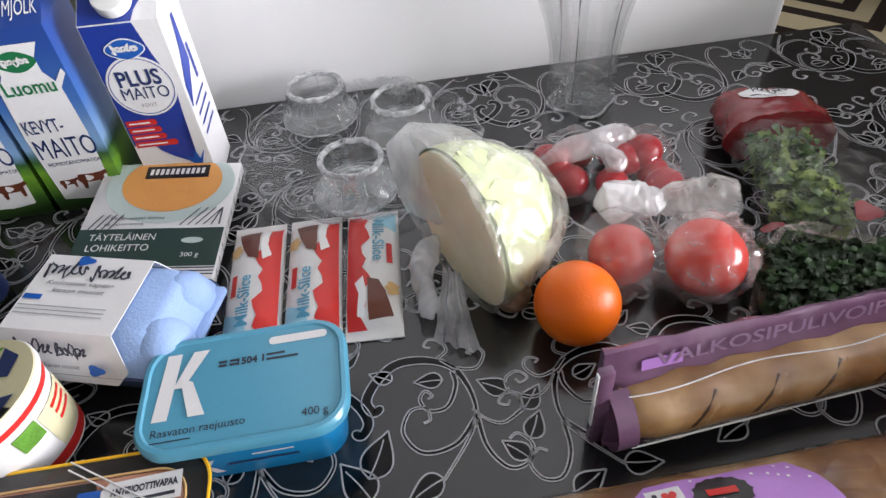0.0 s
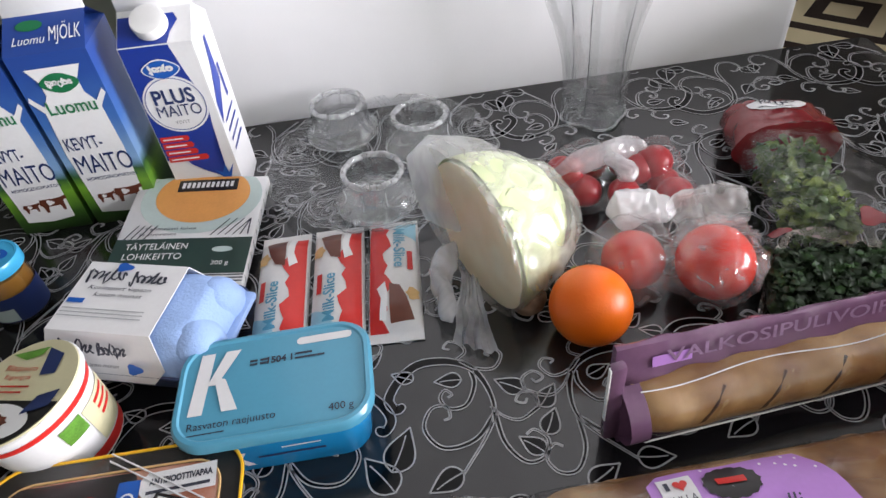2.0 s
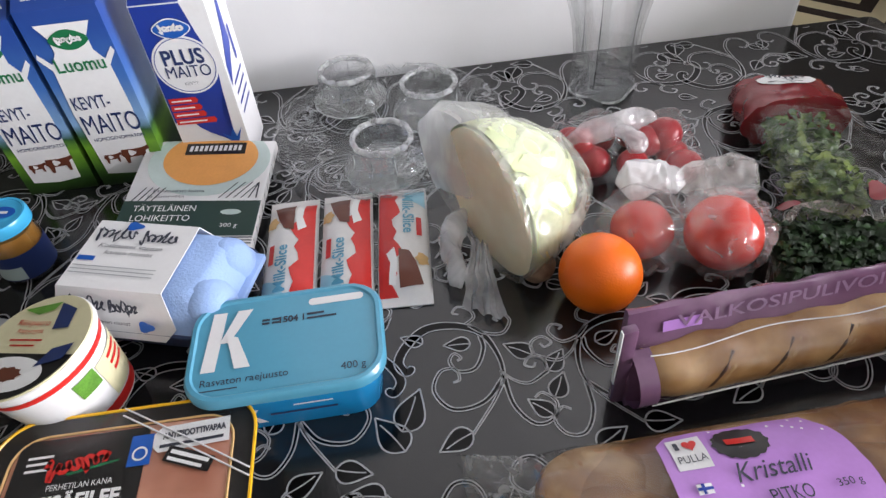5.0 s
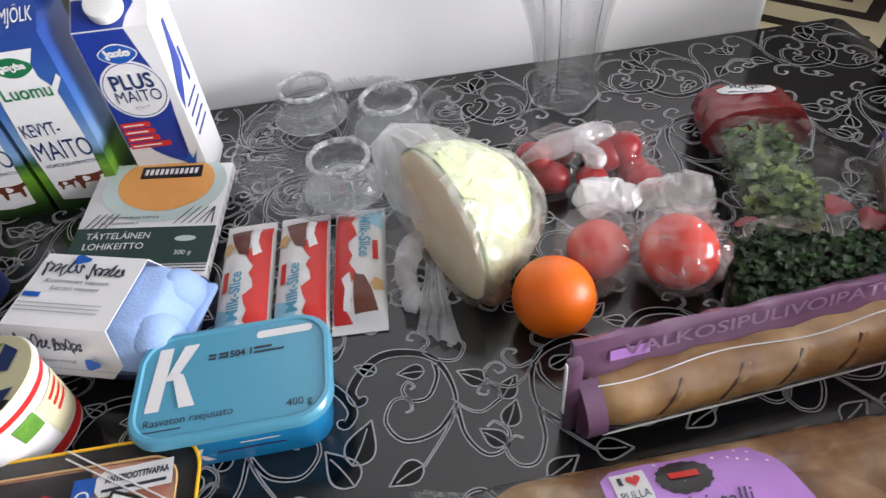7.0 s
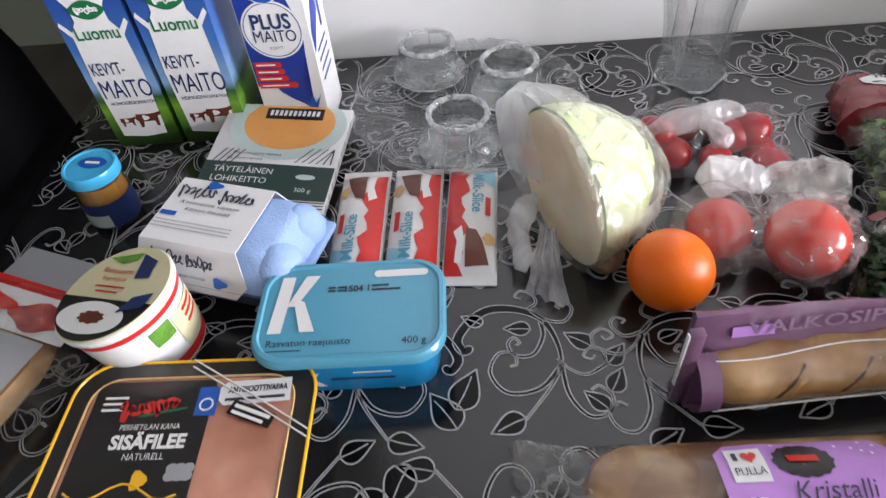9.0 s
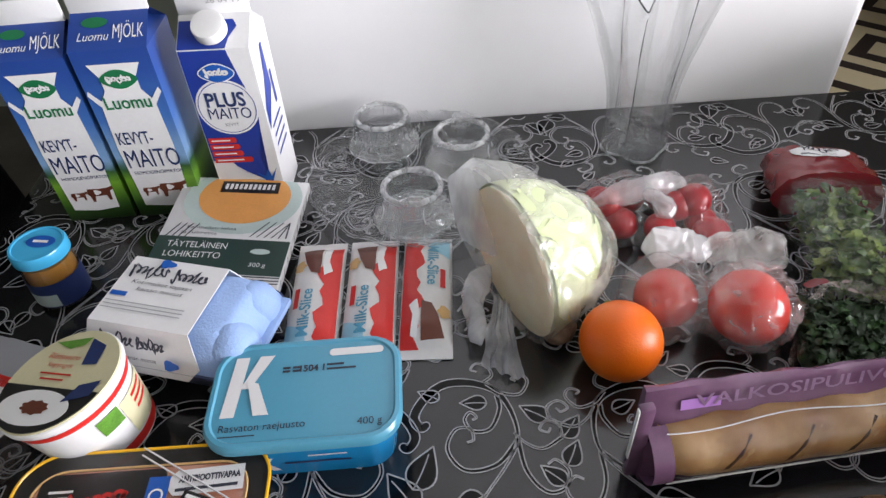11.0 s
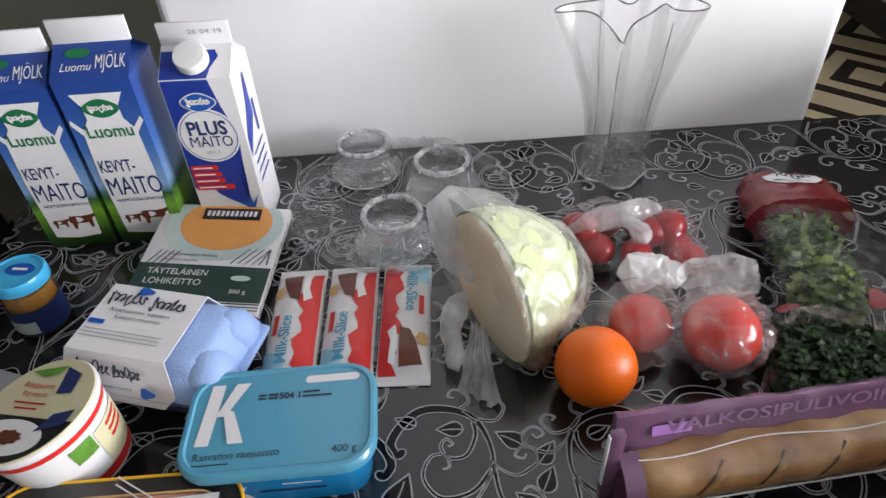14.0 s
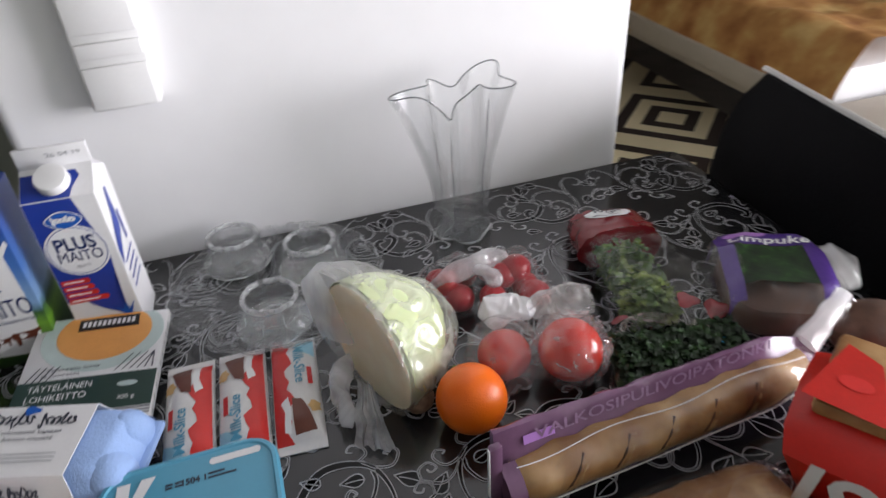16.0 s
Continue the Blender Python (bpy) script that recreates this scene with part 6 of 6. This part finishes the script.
def garlic_bread():
    """A baguette in a purple bag that leans back on its edge."""
    t = thing("garlic_baguette_bag", pose(0.1595, 0.3504, 0, 0, 0, 14.0) @ sized(0.975), "garlic baguette in purple bag with clear window", "bread bag")
    L = 0.37
    # bag as a loft along x; section runs round from the front foot to the flap on top
    rings = []
    N = 40
    for j in range(N + 1):
        s = j / N
        x = L * s
        full = min(1.0, s / 0.06) ** 0.5 * (1 - 0.35 * max(0, (s - 0.82) / 0.18))
        th, hh = 0.056 * full, 0.064 * (0.55 + 0.45 * full)
        top = (0.095 - 0.018 * s) * (1 - 0.25 * max(0, (s - 0.85) / 0.15))
        sec = [(0.0, 0.001), (-0.006 * full, 0.012), (-0.004 * full, 0.030), (0.006, 0.048), (0.016, hh), (0.021, top - 0.002), (0.024, top), (0.027, top - 0.002), (0.028 + 0.3 * th, hh * 0.9), (0.026 + 0.5 * th, 0.030), (0.022 + 0.45 * th, 0.008), (0.02 + 0.3 * th, 0.001)]
        rings.append([(x, y + 0.0025 * noise.noise(Vector((x * 40, k * 0.7, 1))), max(0.001, z + 0.003 * noise.noise(Vector((x * 35, k * 0.9, 4))))) for k, (y, z) in enumerate(sec)])
    part("bag", loft(rings), M["purple"], t, "muted purple printed bag")
    # bread showing through the window
    def bread_ring(x, k):
        r1, r2 = 0.030 * k, 0.0265 * k
        return [(x, 0.012 + r1 * math.cos(a), 0.0350 + r2 * math.sin(a) + 0.0015 * math.sin(x * 130 + math.cos(a) * 3)) for a in [2 * math.pi * i / 20 for i in range(20)]]
    part("baguette", loft([bread_ring(0.012 + 0.34 * i / 34, 1 - 0.22 * max(0, 1 - i / 2) - 0.25 * max(0, (i - 28) / 6)) for i in range(35)]), M["bread"], t, "golden scored garlic baguette")
    for i in range(5):
        x = 0.060 + 0.050 * i
        part("score", tube([(x + 0.015 * q, -0.0178 + 0.0085 * q * q, 0.036 + 0.018 * q) for q in (-1.2, -0.6, 0, 0.6, 1.2)], 0.0014, 6), M["rye"], t, "dark score in the crust")
        part("score_flap", tube([(x + 0.008 + 0.015 * q, -0.0152 + 0.0085 * q * q, 0.036 + 0.018 * q) for q in (-1.1, -0.6, 0, 0.6, 1.1)], 0.0042, 10, lambda s: 0.35 + 0.65 * math.sin(math.pi * s)), M["pale_crust"], t, "paler burst crust beside a score")
    def line(deg, ph):
        pts = []
        for i in range(41):
            a = radians(deg + 5 * math.sin(i * 0.35 + ph))
            k = (1 - 0.25 * max(0, (i - 34) / 7)) * 1.075
            pts.append((0.014 + 0.335 * i / 40, 0.012 + 0.030 * k * math.cos(a), 0.035 + 0.0265 * k * math.sin(a)))
        return pts

    band = [[(x, 0.012 + 0.030 * 1.07 * k * math.cos(a), max(0.001, 0.035 + 0.0265 * 1.07 * k * math.sin(a))) for a in [radians(205 + 65 * q / 6) for q in range(7)]] for x, k in [(0.002 + 0.36 * i / 40, 1 - 0.25 * max(0, (i - 34) / 7)) for i in range(41)]]
    part("lower_band", loft(band, False, False), M["purple"], t, "purple band below the window")
    band = [[(x, 0.012 + 0.030 * 1.07 * math.cos(a), max(0.001, 0.035 + 0.0265 * 1.07 * math.sin(a))) for a in [radians(95 + 175 * q / 18) for q in range(19)]] for x in (0.0, 0.008, 0.016)]
    part("end_band", loft(band, False, False), M["purple"], t, "purple band beside the window")
    part("window_line", tube(line(106, 0.5), 0.0006, 5), M["white"], t, "white outline of the window")
    part("window_line", tube(line(204, 2.0), 0.0008, 5), M["white"], t)
    part("window_film", loft([[(x, 0.012 + (y - 0.012) * 1.05, 0.035 + (z - 0.035) * 1.05) for x, y, z in bread_ring(0.010 + 0.35 * i / 40, 1 - 0.2 * max(0, 1 - i / 2) - 0.25 * max(0, (i - 33) / 7))] for i in range(41)]), M["film_pink"], t, "clear window film")
    words("VALKOSIPULIVOIPATONKI", 0.0115, M["purple_letter"], t, pose(0.175, 0.0185, 0.0745, 76, 0, 0) @ pose(0, 0.003, 0.0035), 0.270, bold=0.0002)
    part("price_flash", flat([(0.028, -0.006), (0.060, -0.006), (0.060, 0.004), (0.028, 0.004)]), M["purple_light"], t, "pale print patch", pose(0, 0.0190, 0.076, 76, 0, 0) @ pose(0, 0, 0.0030))
    part("end_seal", crumple(block(-0.010, 0.002, 0.004, 0.012, 0.001, 0.094, 0.002), 0.0015, 60), M["purple"], t, "crimped bag end")
    part("seal_edge", block(-0.0115, -0.0104, 0.004, 0.008, 0.03, 0.094, 0.0003), M["white"], t, "white edge of the seal")
    part("bag_end", crumple(tube([(L - 0.005 + 0.012 * i, 0.018 + 0.004 * i, 0.050 + 0.005 * i) for i in range(7)], 0.014, 10, lambda s: 1.1 - 0.5 * s), 0.004, 60), M["film_knot"], t, "white twisted bag end")


garlic_bread()


def braided_loaf():
    t = thing("braided_loaf_bag", pose(0.2505, 0.2546, 0, 0, 0, 10.3), "long braided sweet loaf in clear bag with lilac label", "bread bag")
    for k in range(3):
        for i in range(5):
            x = -0.112 + 0.058 * i + (0.015 if k == 1 else 0)
            y = (-0.034, 0.0, 0.030)[k]
            b = ball(0.034, (0, 0, 0), (1.45, 0.80, 0.55), 4)
            b.transform(pose(x, y, (0.026, 0.032, 0.024)[k], 0, 0, (42, -42, 42)[k] + 6 * math.sin(i * 2 + k)))
            part("braid_strand", crumple(b, 0.002, 40, i + k * 3), M["bun"], t)
    part("core", loft([ring(rrect(0.28, 0.11, 0.03), 0.004), ring(rrect(0.326, 0.140, 0.035), 0.020), ring(rrect(0.322, 0.132, 0.035), 0.032), ring(rrect(0.300, 0.110, 0.03), 0.038)]), M["bun"], t)

    def sf(x, y):
        return 0.0605 * max(0.02, 1 - abs(2 * y / 0.150) ** 3.2) ** 0.55 * max(0.02, 1 - abs(2 * x / 0.345) ** 14) ** 0.5
    bm = bmesh.new()
    nx, ny = 60, 30
    grid = [[bm.verts.new((-0.172 + 0.344 * i / nx, -0.0748 + 0.1496 * j / ny, 0)) for i in range(nx + 1)] for j in range(ny + 1)]
    for j in range(ny + 1):
        for i in range(nx + 1):
            v = grid[j][i]
            v.co.z = max(0.001, sf(v.co.x, v.co.y) + 0.003 * noise.noise(Vector((v.co.x * 30, v.co.y * 50, 1))) + 0.004 * (0.3 - abs(noise.noise(Vector((v.co.x * 60 + v.co.y * 30, v.co.y * 26, 5))))) * (abs(v.co.x + 0.02) > 0.065))
    for j in range(ny):
        for i in range(nx):
            bm.faces.new((grid[j][i], grid[j][i + 1], grid[j + 1][i + 1], grid[j + 1][i]))
    sf = surf_of(part("bag", bm, M["film_pink"], t, "clear bread bag"))
    lift = 0.0008
    part("label", draped([(-0.083, -0.068), (0.050, -0.068), (0.046, 0.010), (0.036, 0.040), (0.026, 0.054), (-0.070, 0.054), (-0.080, 0.046)], sf, lift, 0.007), M["purple_light"], t, "lilac printed label")
    part("badge", draped(rect(-0.073, -0.050, 0.024, 0.049), sf, lift + 0.0006, 0.006), M["paper"], t, "white badge")
    for txt, h, x, y, w, mt in (("I", 0.0065, -0.068, 0.042, 0.003, "ink"), ("PULLA", 0.0055, -0.0615, 0.031, 0.019, "ink"), ("Kristalli", 0.0125, -0.016, 0.016, 0.050, "ink"), ("PITKO", 0.009, -0.012, -0.002, 0.027, "ink"), ("350 g", 0.005, 0.026, 0.000, 0.016, "ink")):
        tx = words(txt, h, M[mt], t, pose(x, y, 0, 0, 0, 0), w, shear=0.25 if txt == "Kristalli" else 0)
        for v in tx.data.vertices:
            v.co.z = sf(v.co.x, v.co.y) + lift + 0.0016
    heart = [(0.0048 * 16 * math.sin(a) ** 3 / 16 - 0.0590, 0.042 + 0.0048 * (13 * math.cos(a) - 5 * math.cos(2 * a) - 2 * math.cos(3 * a) - math.cos(4 * a)) / 16) for a in [2 * math.pi * i / 24 for i in range(24)]]
    part("heart_print", draped(heart, sf, lift + 0.0014, 0.006), M["red"], t, "small red heart print")
    part("brand_badge", draped(oval(0.019, 0.013, -0.026, 0.038, 40, 0.05, 14), sf, lift + 0.0008, 0.006), M["black"], t, "black scalloped brand badge")
    part("brand_bar", draped(rect(-0.036, -0.016, 0.037, 0.042), sf, lift + 0.0016, 0.006), M["redfoil"], t)
    part("flag_print", draped(rect(-0.068, -0.058, 0.006, 0.013), sf, lift + 0.0012, 0.006), M["white"], t, "small blue cross flag print")
    part("flag_cross", draped(rect(-0.068, -0.058, 0.0085, 0.0105), sf, lift + 0.0016, 0.006), M["royal"], t)
    part("flag_cross", draped(rect(-0.065, -0.063, 0.006, 0.013), sf, lift + 0.0017, 0.006), M["royal"], t)
    for k in range(3):
        part("small_print", draped(rect(-0.030, 0.036, -0.015 - 0.005 * k, -0.0135 - 0.005 * k), sf, lift + 0.0012, 0.008), M["ink"], t)
    rnd = random.Random(5)
    for _ in range(34):
        x, y = rnd.uniform(-0.074, 0.042), rnd.choice((rnd.uniform(0.036, 0.052), rnd.uniform(-0.06, 0.05)))
        if abs(y) < 0.03 and x > -0.035:
            continue
        part("dot_print", draped(oval(0.0011, 0.0011, x, y, 6), sf, lift + 0.0007, 0.01), M["white"], t)
    tail = []
    for j in range(9):
        s = j / 8
        wv = 0.044 + 0.018 * s
        tail.append([(-0.160 - 0.050 * s + 0.004 * math.sin(i * 1.1), 0.014 + 0.014 * s + (i / 20 - 0.5) * 2 * wv, 0.004 + 0.026 * (1 - s) + 0.006 * math.sin(i * 1.9 + 4 * s) + 0.006) for i in range(21)])
    part("bag_tail", crumple(loft(tail, False, False), 0.004, 60), M["film_crisp"], t, "crinkled end of the bag")


braided_loaf()


def red_bag():
    t = thing("toast_bag", pose(0.4930, 0.3158, 0, 0, 0, -46.5) @ sized(0.975), "red printed bread bag with clear top", "bread bag")
    # own x runs along the front face
    sec = [(-0.058, 0.001), (-0.076, 0.030), (-0.078, 0.080), (-0.060, 0.100), (0.0, 0.112), (0.060, 0.100), (0.078, 0.070), (0.078, 0.001)]
    rings = []
    for j in range(13):
        s = j / 12
        k = 1 - 0.10 * abs(2 * s - 1) ** 4
        rings.append([(-0.085 + 0.26 * s + 0.055 * (1 - z / 0.112) ** 1.4 * (1 - s), y * k + 0.003 * noise.noise(Vector((s * 9, i, 2))), max(0.001, z * k + 0.004 * noise.noise(Vector((s * 9, i, 7))))) for i, (y, z) in enumerate(sec)])
    part("bag", loft(rings), M["redfoil"], t, "glossy red bag")
    part("loaf_window", crumple(block(-0.070, 0.150, -0.040, 0.066, 0.098, 0.116, 0.006), 0.002, 40), M["bread"], t, "bread behind the clear film")
    part("red_flap", flat([(-0.080, -0.040), (-0.010, -0.045), (-0.030, 0.030), (-0.060, 0.045)], 0.1195), M["redfoil"], t, "red flap on top")
    part("flap_mark", flat(oval(0.014, 0.009, -0.044, -0.006), 0.1201), M["red"], t)
    words("ISO", 0.060, M["paper"], t, pose(0.000, -0.0845, 0.054, 88, 0, 0), 0.124, shear=0.1, bold=0.0015)


red_bag()


def glass_plate():
    t = thing("glass_candle_plate", pose(-0.064, 0.742, 0), "clear rippled glass plate with three round cups", "glass plate")
    prof = [(0.0, 0.0), (0.09, 0.0), (0.125, 0.004), (0.142, 0.010), (0.144, 0.013), (0.140, 0.014), (0.122, 0.009), (0.09, 0.006), (0.0, 0.006)]
    n = 90
    rings = []
    for r, z in prof[1:-1]:
        rings.append([((r * (1 + (0.018 * math.sin(21 * a) + 0.012 * noise.noise(Vector((math.cos(a) * 6, math.sin(a) * 6, r * 30)))) * max(0, (r - 0.08) / 0.06))) * math.cos(a), (r * (1 + 0.018 * math.sin(21 * a) * max(0, (r - 0.08) / 0.06))) * math.sin(a), z + 0.0015 * max(0, (r - 0.08) / 0.06) * math.sin(33 * a + r * 200)) for a in [2 * math.pi * i / n for i in range(n)]])
    bm = loft(rings)
    for v in bm.verts:
        v.co.z = max(0.0005, v.co.z)
    part("plate", bm, M["ripple"], t, "rippled clear glass plate")
    rnd = random.Random(21)
    # Thin white lines on the plate, painted in place of glints.
    ridges = Print()
    for i in range(260):
        a, r0 = rnd.uniform(0, 2 * math.pi), rnd.uniform(0.075, 0.138)
        ln, bend = rnd.uniform(0.006, 0.022), rnd.uniform(-0.5, 0.5)
        pts = []
        for q in range(6):
            s = q / 5
            rr_ = min(0.1415, r0 + ln * s)
            aa = a + bend * ln * s / r0 * 1.6 + 0.004 * math.sin(9 * s + i)
            pts.append((rr_ * math.cos(aa), rr_ * math.sin(aa)))
        vs, fs = ribbon(pts, rnd.uniform(0.0003, 0.0007), 0.0)
        ridges.add([(x, y, 0.0068 + 0.0085 * max(0, (math.hypot(x, y) - 0.09) / 0.052) ** 1.5 + 0.0006) for x, y, _ in vs], fs)
    for k in range(2):
        rr_ = (0.1405, 0.1425)[k]
        pts = [(rr_ * (1 + 0.016 * math.sin(21 * a)) * math.cos(a), rr_ * (1 + 0.016 * math.sin(21 * a)) * math.sin(a)) for a in [2 * math.pi * i / 160 for i in range(161)]]
        vs, fs = ribbon(pts, 0.0007, 0.0)
        ridges.add([(x, y, 0.0152 - 0.002 * k) for x, y, _ in vs], fs)
    me = bpy.data.meshes.new("ridge_glints")
    me.from_pydata(ridges.v, [], ridges.f)
    me.materials.append(M["glass_glint"])
    ob = new("ridge_glints", me)
    ob.parent = t
    tagged(ob, "fine white glints painted along ridges in the glass", kind="stuff")
    cup = [(0.030, 0.0065), (0.047, 0.007), (0.0465, 0.009), (0.047, 0.014), (0.040, 0.022), (0.0365, 0.032), (0.0375, 0.044), (0.0360, 0.0485), (0.0325, 0.0500), (0.0290, 0.0480), (0.0275, 0.043), (0.0265, 0.034), (0.022, 0.018), (0.0, 0.016)]
    for x, y in ((-0.060, 0.066), (0.048, 0.029), (0.002, -0.082)):
        c = part("cup", lathe(cup, 48), M["iceglass"], t, "thick clear glass cup", pose(x, y, 0))
        circ = lambda rr_, z: [(x + rr_ * math.cos(2 * math.pi * i / 40), y + rr_ * math.sin(2 * math.pi * i / 40), z + 0.0006 * math.sin(i * 1.7)) for i in range(41)]
        # Whitish rings and upright lines paint the cup's highlights.
        part("rim", tube(circ(0.0325, 0.0490), 0.0036, 10), M["glass_glint"], c, "glass rim with its highlight painted white")
        part("inner_ring", tube(circ(0.0215, 0.0175), 0.0012, 6), M["glass_glint"], c, "white highlight ring painted at the cup's floor")
        part("foot_ring", tube(circ(0.0465, 0.0080), 0.0010, 6), M["glass_glint"], c, "white highlight ring painted at the cup's foot")
        for q in range(9):
            a = 2 * math.pi * q / 9 + 0.3
            part("flute_glint", tube([(x + rr_ * math.cos(a), y + rr_ * math.sin(a), z) for rr_, z in ((0.0375, 0.042), (0.0370, 0.032), (0.0405, 0.022))], 0.0005, 5), M["glass_glint"], c)


glass_plate()


def vase():
    t = thing("glass_vase", pose(0.2041, 0.8248, 0) @ sized(0.965), "tall wavy clear glass vase standing empty", "vase")
    H = 0.229
    lobes = ((190, 0.046, 26), (358, 0.034, 22), (46, 0.048, 20), (120, 0.018, 18), (238, -0.012, 15), (82, -0.006, 12))
    lifts = ((238, -0.036, 17), (300, 0.016, 26), (212, 0.010, 14), (46, 0.012, 22), (95, -0.014, 20))

    def bumps(a, table):
        return sum(k * math.exp(-((((a - m + 180) % 360) - 180) / w) ** 2) for m, k, w in table)

    def sect(s, inset):
        pts = []
        for i in range(120):
            a = 3.0 * i
            foot = 0.0405 + 0.0035 * math.cos(radians(4 * (a - 12))) - 0.004 * math.exp(-((a - 238) / 16) ** 2)
            r = foot - 0.004 * math.sin(math.pi * min(1.0, s * 1.5)) + (0.003 + bumps(a, lobes)) * s ** 2.3 - inset
            pts.append((r * math.cos(radians(a)) * 1.04, r * math.sin(radians(a)), bumps(a, lifts)))
        return pts

    def row(s, inset, drop=0.0):
        return [(x, y, 0.0006 + s * H + w * s ** 3 - drop) for x, y, w in sect(s, inset)]

    rings = [row(k / 26, 0.0 if k else 0.003) for k in range(27)] + [row(k / 26, 0.0042, 0.0008) for k in range(26, 1, -1)]
    part("wall", loft(rings), M["glass"], t, "thin wavy glass wall")
    # Creases and rim carry their dark refraction as a grey tint.
    for deg in (147, 240, 330):
        i = deg // 3
        part("fold", tube([row(q / 16, 0.0015)[i] for q in range(1, 16)], 0.0006, 5, lambda s: 0.5 + 0.9 * abs(math.sin(9 * s + deg))), M["glass_line"], t, "grey line painting the refraction at a crease in the glass")
    edge = row(1.0, 0.0015)
    part("rim", tube(edge + edge[:1], 0.0010, 6), M["glass_line"], t, "rounded glass rim with refraction painted grey")
    part("base", loft([[(x, y, z) for x, y, w in sect(s, q)] for s, q, z in ((0.0, 0.006, 0.0010), (0.02, 0.0040, 0.003), (0.05, 0.0040, 0.012), (0.05, 0.010, 0.014))]), M["ripple"], t, "thick glass base")
    # Whitish ring: the foot's highlight is in its colour.
    foot = [(x, y, 0.0028) for x, y, w in sect(0.0, 0.0012)]
    part("foot_edge", tube(foot + foot[:1], 0.0018, 6), M["glass_glint"], t, "glass foot edge with its highlight painted white")


vase()
